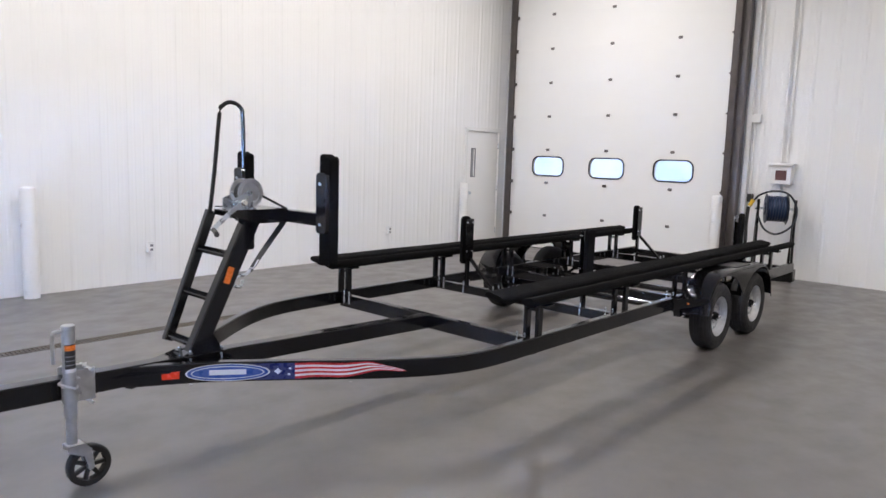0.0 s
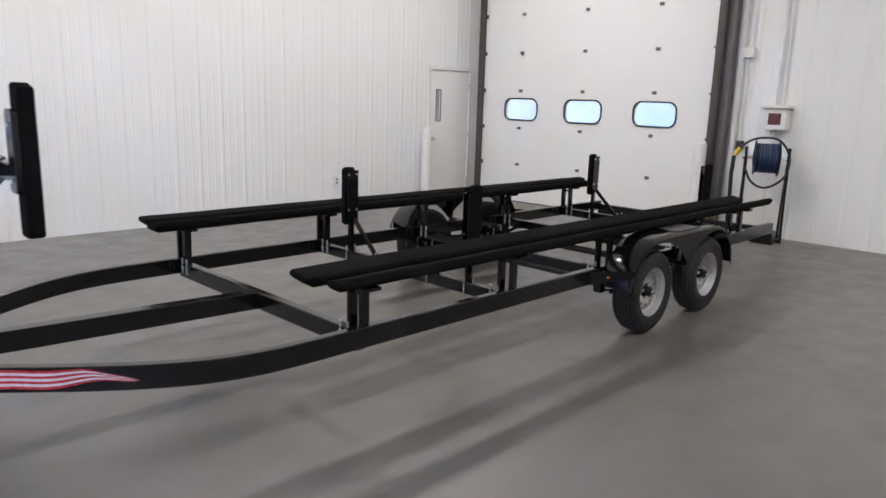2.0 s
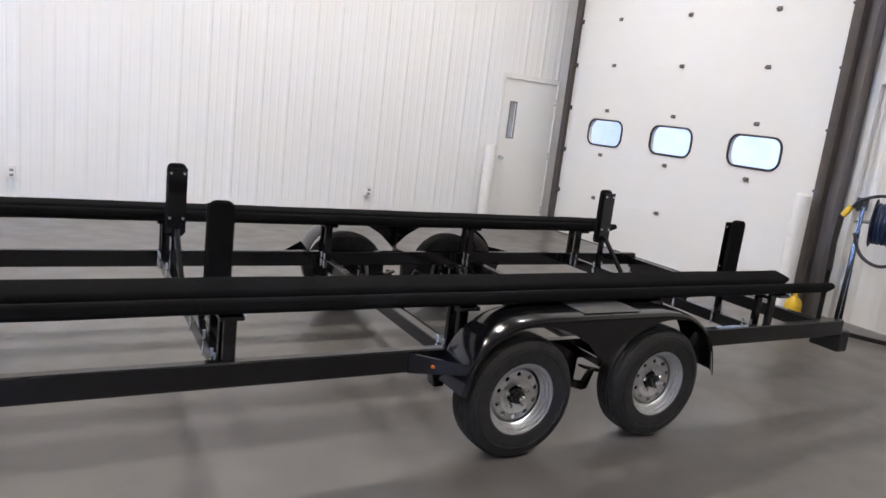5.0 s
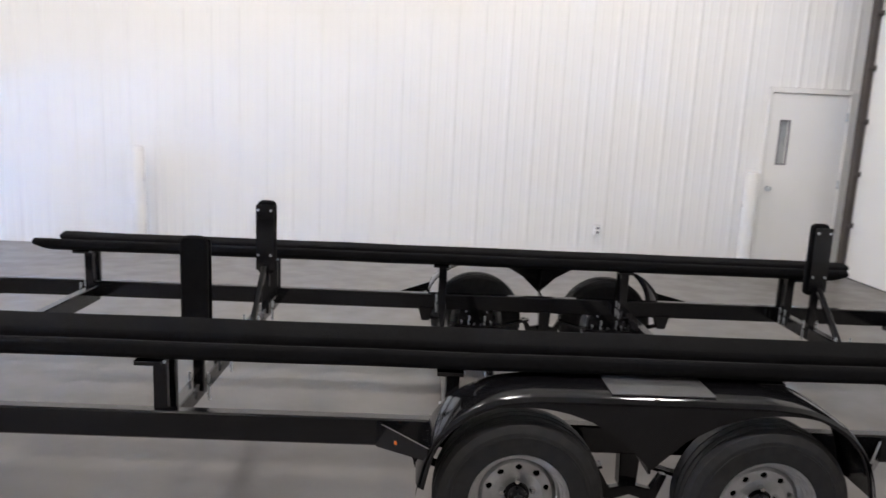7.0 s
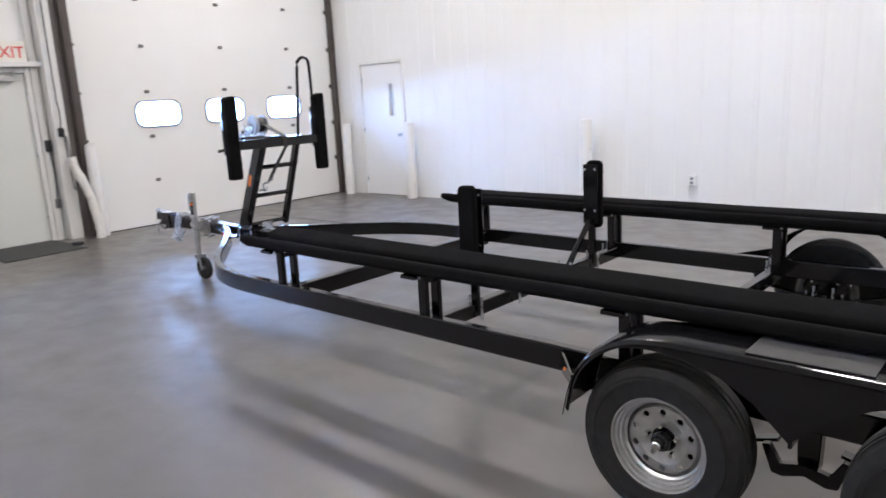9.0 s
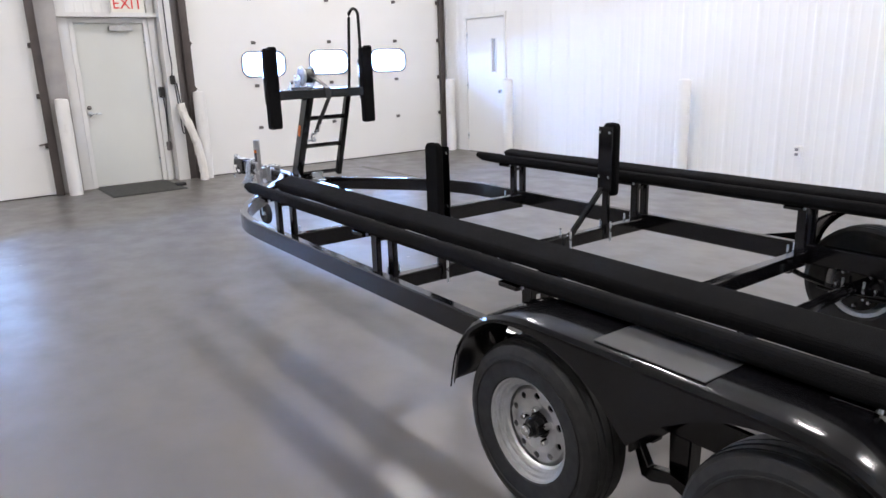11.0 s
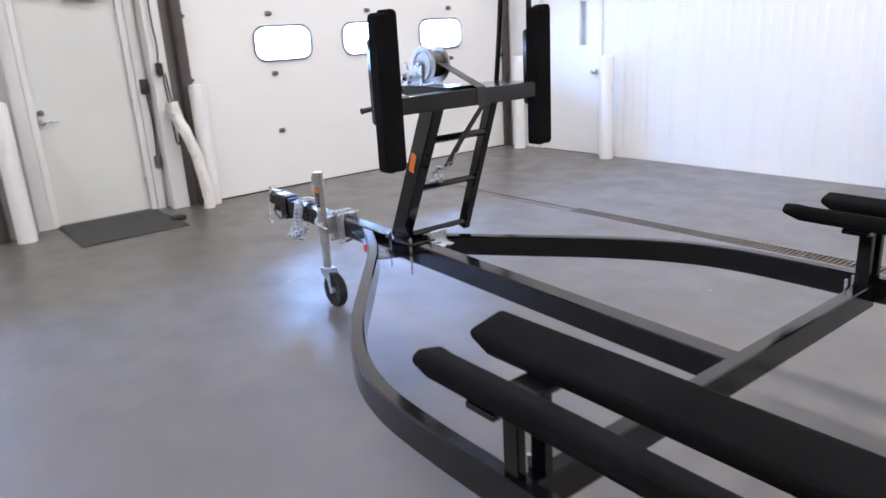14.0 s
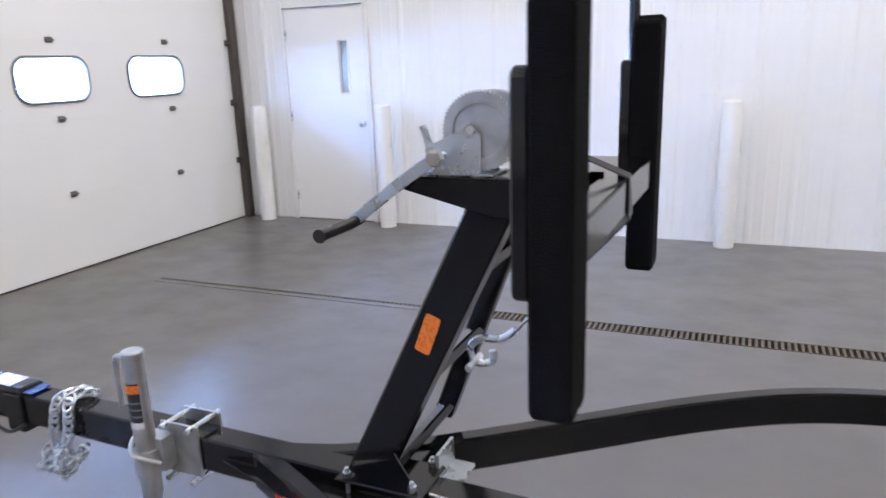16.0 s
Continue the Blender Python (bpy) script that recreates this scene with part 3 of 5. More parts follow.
for s in (1, -1):
    tp("bunk_board", bunk(s * 0.815, s * radians(-16), 3.615, 8.55, 0.138, 0.060, 0.740, s, 0.06), CARPET, "black carpeted bunk board")
    tp("bunk_board", bunk(s * 1.047, s * radians(16), 3.65, 8.70, 0.098, 0.060, 0.742, s, 0.05), CARPET, "black carpeted bunk board")

# uprights that carry the bunks: two a side on each cross member with a head plate
for k, v in enumerate(CROSS):
    for s in (1, -1):
        st = tp("bunk_bracket", Bx(s * 0.80, s * 1.075, v - 0.06, v + 0.034, 0.690, 0.708, bevel=0.003), BLACK)
        for u, z0, dv in ((0.892, 0.45, 0.0), (0.982, 0.486, 0.0)):
            tp("upright", Bx(s * (u - 0.014), s * (u + 0.014), v + dv - 0.025, v + dv + 0.025, z0, 0.692, bevel=0.004), BLACK, parent=st)
        tp("tie_plate", Bx(s * 0.895, s * 0.985, v - 0.012, v + 0.012, 0.648, 0.670, bevel=0.002), BLACK, parent=st)
        for u in (0.825, 1.05):
            tp("bolt", rod([(s * u, v - 0.042, 0.699), (s * u, v + 0.042, 0.699)], 0.006, 8), ZINC, "zinc bolt", parent=st)
        for du in (0.84, 0.90):
            tp("u_bolt", rod([(s * du, v - 0.036, 0.40), (s * du, v - 0.036, 0.50)], 0.006, 8), ZINC, "zinc clamp bolt", parent=st)

# guide posts that stand inside the bunks
for v, uw in ((5.03, 0.628), (8.27, 0.625)):
    for s in (1, -1):
        g = tp("guide_post", bar([(s * (uw - 0.022), v, 0.42), (s * (uw - 0.022), v, 0.98)], 0.03, 0.045, up=(0, 1, 0)), BLACK)
        pad = slab(rounded(v, 0.865, 0.108, 0.43, 0.03, 4), "x", s * (uw - 0.006), s * (uw + 0.032), bevel=0.008)
        tp("guide_pad", pad, CARPET, "black carpeted guide board", parent=g)
        tp("backing_plate", Bx(s * (uw - 0.042), s * (uw - 0.037), v - 0.052, v + 0.052, 0.68, 1.06, bevel=0.002), BLACK, parent=g)
        for z in (0.77, 1.03):
            for dv in (-0.036, 0.036):
                tp("bolt", rod([(s * (uw - 0.050), v + dv, z), (s * (uw - 0.036), v + dv, z)], 0.008, 8), ZINC, "zinc bolt", parent=g)
        tp("brace", bar([(s * (uw - 0.06), v, 0.70), (s * (uw - 0.33), v, 0.45)], 0.03, 0.03), BLACK, parent=g)
        for du in (-0.02, -0.36):
            for dv in (-0.04, 0.04):
                tp("u_bolt", rod([(s * (uw + du), v + dv, 0.38), (s * (uw + du), v + dv, 0.50)], 0.006, 8), ZINC, "zinc clamp bolt", parent=g)

# ---- running gear ----
HUBS = (6.305, 7.165)
TYRE_R, RIM_R = 0.298, 0.168


def tyre_mesh(s, u, v):
    h = 0.088
    prof = [(RIM_R, -h * 0.80), (RIM_R + 0.012, -h * 0.92), (RIM_R + 0.05, -h * 1.0), (0.256, -h * 0.98), (0.280, -h * 0.86), (0.292, -h * 0.66)]
    tread = []
    for a, b in ((-0.60, -0.36), (-0.30, -0.04), (0.04, 0.30), (0.36, 0.60)):
        r0 = 0.295 if abs(a + b) > 0.5 else TYRE_R
        tread += [(r0 - 0.004, h * a - 0.001), (r0, h * a), (r0, h * b), (r0 - 0.004, h * b + 0.001)]
    prof += tread + [(r, -t) for r, t in prof[::-1]]
    prof += [(RIM_R, -h * 0.80)]
    bm = lathe(bmesh.new(), prof, "x", (u, v, 0.300), 56)
    # raised band on the side wall
    lathe(bm, [(0.235, s * h * 0.99), (0.236, s * h * 1.03), (0.243, s * h * 1.03), (0.244, s * h * 0.98)], "x", (u, v, 0.300), 48)
    return bm


def wheel(s, u, v):
    w = tp("wheel", rod([(u - s * 0.10, v, 0.300), (u + s * 0.01, v, 0.300)], 0.045, 20), BLACK)
    tp("tyre", tyre_mesh(s, u, v), RUBBER, "black rubber trailer tyre", parent=w)
    o = s
    rim = lathe(bmesh.new(), [(0.150, -0.07 * o), (0.168, -0.075 * o), (0.168, -0.06 * o), (0.152, -0.05 * o), (0.148, 0.03 * o), (0.156, 0.055 * o), (0.172, 0.062 * o), (0.178, 0.072 * o), (0.174, 0.078 * o), (0.168, 0.075 * o),
                              (0.165, 0.064 * o), (0.157, 0.061 * o), (0.154, 0.050 * o), (0.147, 0.047 * o), (0.143, 0.034 * o), (0.136, 0.026 * o)], "x", (u, v, 0.300), 48)
    tp("rim", rim, GALV, "galvanised steel rim", parent=w)
    # the disc and hub sit deep in the rim, with a ring of round vent holes
    u = u - s * 0.004
    dbm = bmesh.new()
    N = 20

    def dv(r, x, a):
        return dbm.verts.new((u + o * x, v + r * math.cos(a), 0.300 + r * math.sin(a)))

    rings = [[dv(r, x, 2 * math.pi * i / N) for i in range(N)] for r, x in ((0.140, 0.016), (0.123, 0.031), (0.089, 0.034), (0.070, 0.026), (0.045, 0.020))]
    for j in (0, 2, 3):
        for i in range(N):
            dbm.faces.new((rings[j][i], rings[j][(i + 1) % N], rings[j + 1][(i + 1) % N], rings[j + 1][i]))
    mids = [dv(0.106, 0.034, 2 * math.pi * i / N) for i in range(0, N, 2)]
    for k in range(N // 2):
        i0, i1, i2 = 2 * k, 2 * k + 1, (2 * k + 2) % N
        loop = [rings[1][i0], rings[1][i1], rings[1][i2], mids[(k + 1) % (N // 2)], rings[2][i2], rings[2][i1], rings[2][i0], mids[k]]
        a = 2 * math.pi * i1 / N
        cy, cz = v + 0.106 * math.cos(a), 0.300 + 0.106 * math.sin(a)
        hole, deep = [], []
        for q in loop:
            dy, dz = q.co.y - cy, q.co.z - cz
            n = math.hypot(dy, dz)
            hole.append(dbm.verts.new((u + o * 0.033, cy + 0.0125 * dy / n, cz + 0.0125 * dz / n)))
            deep.append(dbm.verts.new((u + o * 0.026, cy + 0.0125 * dy / n, cz + 0.0125 * dz / n)))
        for t in range(8):
            t2 = (t + 1) % 8
            dbm.faces.new((loop[t], loop[t2], hole[t2], hole[t]))
            dbm.faces.new((hole[t], hole[t2], deep[t2], deep[t]))
    bmesh.ops.recalc_face_normals(dbm, faces=dbm.faces)
    tp("disc", dbm, GALV, "galvanised steel disc with vent holes", parent=w)
    hub = lathe(bmesh.new(), [(0, 0.082 * o), (0.014, 0.082 * o), (0.016, 0.077 * o), (0.024, 0.074 * o), (0.027, 0.06 * o), (0.034, 0.055 * o), (0.036, 0.02 * o), (0.060, 0.018 * o), (0.062, 0.0)], "x", (u, v, 0.300), 28)
    tp("hub", hub, BLACK, "black hub with a grease cap", parent=w)
    tp("grease_cap", lathe(bmesh.new(), [(0, 0.094 * o), (0.012, 0.093 * o), (0.017, 0.088 * o), (0.017, 0.078 * o), (0, 0.078 * o)], "x", (u, v, 0.300), 20), CHROME, parent=w)
    for k in range(5):
        a = 2 * math.pi * (k + 0.3) / 5
        y, z = v + 0.057 * math.cos(a), 0.300 + 0.057 * math.sin(a)
        tp("lug_nut", lathe(bmesh.new(), [(0, 0.048 * o), (0.008, 0.048 * o), (0.011, 0.043 * o), (0.011, 0.02 * o)], "x", (u, y, z), 6), CHROME, parent=w)
    for k in range(8):
        a = 2 * math.pi * k / 8
        y, z = v + 0.095 * math.cos(a), 0.300 + 0.095 * math.sin(a)
        tp("stud", rod([(u - s * 0.122, y, z), (u - s * 0.10, y, z)], 0.008, 8), ZINC, parent=w)
    tp("backing_plate", lathe(bmesh.new(), [(0, -0.11 * o), (0.11, -0.105 * o), (0.125, -0.095 * o), (0.125, -0.05 * o)], "x", (u, v, 0.300), 28), BLACK, parent=w)
    return w


WU = 1.137
for s in (1, -1):
    for v in HUBS:
        wheel(s, s * WU, v)
for v in HUBS:
    tp("axle", rod([(-1.12, v, 0.30), (1.12, v, 0.30)], 0.03, 14), BLACK)

FPROF = [(5.950, 0.362), (5.978, 0.48), (6.02, 0.56), (6.09, 0.627), (6.19, 0.678), (6.30, 0.698), (6.45, 0.703), (7.02, 0.703), (7.17, 0.698), (7.28, 0.678), (7.38, 0.627), (7.45, 0.56), (7.492, 0.48), (7.52, 0.362)]


def fender(s):
    """A tandem fender: a bent sheet over both wheels with a cut-out skirt on its outer side."""
    line = smooth_line([(0, a, b) for a, b in FPROF], 6)
    u0, u1 = s * 1.022, s * 1.252
    th = 0.006
    bm = bmesh.new()
    norm = []
    for i, p in enumerate(line):
        d = line[min(i + 1, len(line) - 1)] - line[max(i - 1, 0)]
        d.normalize()
        norm.append(Vector((0, -d.z, d.y)))
    prof = [(u0, 0.0, 0), (u0 + s * 0.02, 0.004, 0), (u1 - s * 0.03, 0.0, 0), (u1 - s * 0.01, -0.006, 0), (u1, -0.022, 0)]
    outer, inner = [], []
    for p, nn in zip(line, norm):
        outer.append([bm.verts.new((u, p.y + nn.y * o, p.z + nn.z * o)) for u, o, _ in prof])
        inner.append([bm.verts.new((u, p.y + nn.y * (o - th), p.z + nn.z * (o - th))) for u, o, _ in prof])
    m = len(prof)
    for i in range(len(line) - 1):
        for j in range(m - 1):
            bm.faces.new((outer[i][j], outer[i][j + 1], outer[i + 1][j + 1], outer[i + 1][j]))
            bm.faces.new((inner[i][j], inner[i + 1][j], inner[i + 1][j + 1], inner[i][j + 1]))
        bm.faces.new((outer[i][0], outer[i + 1][0], inner[i + 1][0], inner[i][0]))
        bm.faces.new((outer[i][m - 1], inner[i][m - 1], inner[i + 1][m - 1], outer[i + 1][m - 1]))
    for i in (0, len(line) - 1):
        for j in range(m - 1):
            bm.faces.new((outer[i][j], inner[i][j], inner[i][j + 1], outer[i][j + 1]))
    bmesh.ops.recalc_face_normals(bm, faces=bm.faces)
    f = tp("fender", bm, BLACK, "black gloss steel tandem fender")
    # the skirt hangs from the outer edge and is cut round over each wheel
    top = [(p.y, p.z - 0.02) for p in line]
    low = []
    for p in line:
        away = min(abs(p.y - h) for h in HUBS)
        arc = 0.300 + 0.36 * math.sqrt(max(0.0, 1 - (away / 0.46) ** 2))
        low.append((p.y, min(p.z - 0.028, max(arc, p.z - 0.25))))
    sk = bmesh.new()
    A = [[sk.verts.new((u, *q)) for q in top] for u in (u1, u1 - s * th)]
    Bq = [[sk.verts.new((u, *q)) for q in low] for u in (u1, u1 - s * th)]
    for i in range(len(top) - 1):
        sk.faces.new((A[0][i], A[0][i + 1], Bq[0][i + 1], Bq[0][i]))
        sk.faces.new((A[1][i], Bq[1][i], Bq[1][i + 1], A[1][i + 1]))
        sk.faces.new((Bq[0][i], Bq[0][i + 1], Bq[1][i + 1], Bq[1][i]))
    bmesh.ops.recalc_face_normals(sk, faces=sk.faces)
    tp("skirt", sk, BLACK, parent=f)
    tp("step_pad", Bx(s * 1.03, s * 1.225, 6.59, 6.94, 0.7055, 0.7082, bevel=0), TAPE, "dull grey grip tape step pad", parent=f)
    tp("stay", bar([(s * 1.0, 6.735, 0.45), (s * 1.215, 6.735, 0.45), (s * 1.225, 6.735, 0.70)], 0.04, 0.012, 0.002, up=(0, 1, 0)), BLACK, parent=f)
    for e, v0, v1 in ((-1, 5.80, 5.985), (1, 7.67, 7.485)):
        # wind plate from the rail out to the fender's edge
        bm2 = bmesh.new()
        q = [(s * 1.016, v0, 0.486), (s * 1.246, v1, 0.500), (s * 1.246, v1, 0.455), (s * 1.016, v0, 0.392)]
        F = [bm2.verts.new(p) for p in q]
        Bk = [bm2.verts.new((p[0] - s * 0.004, p[1] - e * 0.006, p[2])) for p in q]
        bm2.faces.new(F)
        bm2.faces.new(Bk[::-1])
        for i in range(4):
            bm2.faces.new((F[i], F[(i + 1) % 4], Bk[(i + 1) % 4], Bk[i]))
        bmesh.ops.recalc_face_normals(bm2, faces=bm2.faces)
        tp("wind_plate", bm2, BLACK, parent=f)
    mk = lathe(bmesh.new(), [(0, -0.010), (0.007, -0.008), (0.010, 0.0), (0.010, 0.006)], "y", (s * 1.105, 5.878, 0.452), 14)
    tp("side_marker", mk, ORANGE, "small amber side marker", parent=f)
    return f


for s in (1, -1):
    fender(s)
    ux = s * 0.985
    tp("spring_hanger", slab([(6.70, 0.40), (6.775, 0.40), (6.77, 0.26), (6.705, 0.26)], "x", ux - 0.03, ux + 0.03, bevel=0.004), BLACK)
    tp("equaliser", slab([(6.60, 0.33), (6.625, 0.335), (6.66, 0.275), (6.735, 0.292), (6.81, 0.275), (6.845, 0.335), (6.87, 0.33), (6.835, 0.235), (6.80, 0.23), (6.735, 0.252), (6.67, 0.23), (6.635, 0.235)], "x", ux + s * 0.035, ux + s * 0.065, bevel=0.003), BLACK)
    for v0, v1 in ((5.97, 6.64), (6.83, 7.50)):
        mid = (v0 + v1) / 2
        pts = [(ux, v0 + (v1 - v0) * t / 10, 0.335 - 0.055 * (1 - (t / 5 - 1) ** 2)) for t in range(11)]
        sp = tp("leaf_spring", bar(pts, 0.045, 0.012, 0.002), BLACK)
        pts2 = [(ux, mid + 0.5 * (p[1] - mid), 0.268 + 0.012 * abs(p[1] - mid)) for p in pts]
        tp("lower_leaf", bar(pts2, 0.045, 0.012, 0.002), BLACK, parent=sp)
        for dv in (-0.05, 0.05):
            tp("u_bolt", rod([(ux, mid + dv, 0.25), (ux, mid + dv, 0.345)], 0.007, 8), ZINC, parent=sp)
    for v in (5.97, 7.50):
        tp("spring_hanger", slab([(v - 0.05, 0.40), (v + 0.05, 0.40), (v + 0.025, 0.31), (v - 0.025, 0.31)], "x", ux - 0.03, ux + 0.03, bevel=0.004), BLACK)

# ---- winch stand with its ladder ----
stand = tp("winch_stand", slab([(-0.075, 1.90), (0.075, 1.90), (0.075, 2.14), (-0.075, 2.14)], "z", 0.508, 0.518, bevel=0.003), BLACK)


def on_stand(name, bm, mat, label="", smooth=True):
    return part(name, bm, mat, stand, label, smooth)


on_stand("main_leg", bar([(0.02, 1.970, 0.515), (0.02, 2.335, 1.255)], 0.062, 0.098, 0.006, up=(0, -1, 0)), BLACK)
for s in (0.056,):
    on_stand("gusset", slab([(1.99, 0.515), (2.125, 0.515), (2.065, 0.61)], "x", s - 0.003, s + 0.003), BLACK)
on_stand("ladder_leg", bar([(-0.365, 2.012, 0.505), (-0.365, 2.295, 1.245)], 0.045, 0.055, 0.006, up=(0, -1, 0)), BLACK)
for z in (0.535, 0.785, 1.025):
    y = 2.025 + 0.39 * (z - 0.532)
    on_stand("rung", bar([(-0.345, y, z), (-0.005, y, z)], 0.045, 0.028, 0.005, up=(0, -0.4, 1)), BLACK)
for k, (v, u) in enumerate(((1.93, 0.06), (1.93, -0.06), (2.11, 0.06), (2.11, -0.06))):
    on_stand("u_bolt", join(rod([(u, v, 0.36), (u, v, 0.545)], 0.006, 8), lathe(bmesh.new(), [(0, 0.535), (0.012, 0.535), (0.012, 0.521), (0, 0.521)], "z", (u, v, 0), 6)), ZINC, "zinc clamp bolt and nut")
on_stand("ratchet_bracket", join(Bx(-0.155, -0.055, 2.12, 2.13, 0.49, 0.555, bevel=0.002), Bx(-0.155, -0.055, 2.12, 2.19, 0.485, 0.49, bevel=0.002)), ZINC, "small zinc bracket")
# the head: a tapered arm that carries the winch, and a cross bar with two bow pads
arm = join(slab([(2.14, 1.283), (2.525, 1.283), (2.525, 1.205), (2.34, 1.205), (2.14, 1.255)], "x", -0.055, -0.049, bevel=0.0015), slab([(2.14, 1.283), (2.525, 1.283), (2.525, 1.205), (2.34, 1.205), (2.14, 1.255)], "x", 0.080, 0.086, bevel=0.0015),
           Bx(-0.055, 0.086, 2.14, 2.50, 1.278, 1.284, bevel=0.001))
on_stand("winch_arm", arm, BLACK)
on_stand("cross_bar", Bx(-0.395, 0.415, 2.520, 2.580, 1.205, 1.275, bevel=0.005), BLACK)
on_stand("corner_plate", slab([(-0.36, 2.32), (-0.04, 2.36), (-0.04, 2.53), (-0.36, 2.53)], "z", 1.268, 1.274), BLACK)
for u, zc in ((0.425, 1.295), (-0.400, 1.295)):
    p = on_stand("bow_pad", join(slab(rounded(u - 0.020, zc, 0.058, 0.61, 0.02, 4), "y", 2.523, 2.588, bevel=0.007), slab(rounded(u + 0.020, zc - 0.006, 0.058, 0.60, 0.02, 4), "y", 2.523, 2.588, bevel=0.007)), CARPET, "black carpeted bow pad")
    on_stand("pad_back", slab(rounded(u, 1.335, 0.09, 0.33, 0.02, 4), "y", 2.498, 2.525, bevel=0.004), BLACK)
    for z in (1.22, 1.44):
        on_stand("bolt", rod([(u, 2.488, z), (u, 2.50, z)], 0.009, 8), ZINC, "zinc bolt")
hoop = [(-0.375, 2.29, 1.20), (-0.375, 2.33, 1.50), (-0.375, 2.365, 1.82), (-0.375, 2.385, 1.865), (-0.375, 2.425, 1.888), (-0.375, 2.47, 1.885), (-0.375, 2.507, 1.86), (-0.375, 2.52, 1.81), (-0.375, 2.525, 1.55), (-0.375, 2.525, 1.40)]
on_stand("grab_hoop", rod(smooth_line(hoop, 4), 0.0125, 12), BLACK)
rf = on_stand("reflector", slab(rounded(0, 0, 0.038, 0.095, 0.006, 3), "x", 0.0515, 0.0545), ORANGE, "amber reflector")
rf.location = Vector((0.053, 2.165, 0.925)) - Vector(stand["at"])
rf.rotation_euler = (radians(-21), 0, 0)
# strap: drum, over the cross bar, down to the hook by the leg
strap = sweep(bmesh.new(), [(0.0, 2.34, 1.385), (-0.03, 2.580, 1.279), (-0.03, 2.583, 1.20)], rect(0.045, 0.003, 0.001), up=(0, 0.3, 1))
on_stand("winch_strap", strap, PLASTIC, "black webbing strap")
on_stand("winch_strap", sweep(bmesh.new(), [(-0.03, 2.583, 1.20), (-0.02, 2.42, 1.02), (-0.02, 2.34, 0.92)], rect(0.045, 0.003, 0.001), up=(0, 0.5, 0.8)), PLASTIC, "black webbing strap")
on_stand("strap_stitching", sweep(bmesh.new(), [(-0.02, 2.392, 0.985), (-0.02, 2.352, 0.935)], rect(0.038, 0.0045, 0.001), up=(0, 0.5, 0.8)), DECALWHITE, "white stitched strap end")
hook = smooth_line([(-0.02, 2.345, 0.93), (-0.02, 2.31, 0.905), (-0.02, 2.26, 0.90), (-0.02, 2.235, 0.87), (-0.02, 2.255, 0.84), (-0.02, 2.29, 0.85), (-0.02, 2.29, 0.875)], 4)
on_stand("snap_hook", join(rod(hook, 0.009, 8), rod([(-0.05, 2.25, 0.845), (0.03, 2.25, 0.845)], 0.008, 8)), ZINC, "bright zinc snap hook")

# ---- the hand winch ----
WC = (0.02, 2.29, 1.375)
winch = tp("hand_winch", join(slab([(2.185, 1.286), (2.305, 1.286), (2.305, 1.365), (2.285, 1.392), (2.26, 1.375), (2.21, 1.352), (2.185, 1.345)], "x", 0.066, 0.071, bevel=0.001), slab([(2.185, 1.286), (2.305, 1.286), (2.305, 1.365), (2.285, 1.392), (2.26, 1.375), (2.21, 1.352), (2.185, 1.345)], "x", -0.045, -0.040, bevel=0.001), Bx(-0.045, 0.071, 2.185, 2.33, 1.285, 1.290, bevel=0.001)), ZINC, "zinc-plated hand winch with a large gear")


def on_winch(name, bm, mat, label=""):
    return part(name, bm, mat, winch, label)


gear = bmesh.new()
NT = 60
gy, gz = 2.300, 1.374
gp = []
for i in range(NT * 2):
    a = 2 * math.pi * i / (NT * 2)
    r = 0.081 if i % 2 else 0.075
    gp.append((gy + r * math.cos(a), gz + r * math.sin(a)))
on_winch("gear", slab(gp, "x", 0.050, 0.060), GALV, "grey toothed gear wheel")
on_winch("gear_ring", lathe(bmesh.new(), [(0.063, 0.060), (0.063, 0.066), (0.055, 0.066), (0.053, 0.060)], "x", (0, gy, gz), 40), GALV)
on_winch("drum", lathe(bmesh.new(), [(0, -0.036), (0.075, -0.036), (0.078, -0.032), (0.075, -0.028), (0.03, -0.026), (0.03, 0.044), (0.075, 0.046), (0.075, 0.050), (0, 0.050)], "x", (0, gy, gz), 36), GALV)
on_winch("strap_roll", lathe(bmesh.new(), [(0.031, -0.024), (0.056, -0.024), (0.056, 0.040), (0.031, 0.042)], "x", (0, gy, gz), 30), PLASTIC, "rolled black webbing")
on_winch("shaft", rod([(-0.06, 2.225, 1.325), (0.115, 2.225, 1.325)], 0.009, 10), ZINC)
on_winch("shaft_nut", lathe(bmesh.new(), [(0, 0.128), (0.014, 0.128), (0.014, 0.114), (0.020, 0.112), (0.020, 0.108), (0, 0.108)], "x", (0, 2.225, 1.325), 6), CHROME)
for y, z in ((2.197, 1.336), (2.288, 1.378), (2.20, 1.30)):
    on_winch("bolt", lathe(bmesh.new(), [(0, 0.079), (0.009, 0.079), (0.009, 0.071), (0, 0.071)], "x", (0, y, z), 6), CHROME)
on_winch("ratchet_lever", bar([(0.064, 2.195, 1.335), (0.064, 2.178, 1.385)], 0.006, 0.016, 0.002), ZINC)
on_winch("crank", bar([(0.102, 2.235, 1.333), (0.104, 2.16, 1.285), (0.115, 2.03, 1.188)], 0.007, 0.026, 0.002, up=(0, 0, 1)), ZINC)
on_winch("crank_grip", join(rod([(0.10, 2.040, 1.192), (0.13, 2.035, 1.187), (0.205, 2.005, 1.175)], 0.012, 12), lathe(bmesh.new(), [(0, 0), (0.015, 0), (0.015, 0.004), (0, 0.004)], "x", (0.205, 2.005, 1.175), 12)), PLASTIC, "black plastic crank grip")

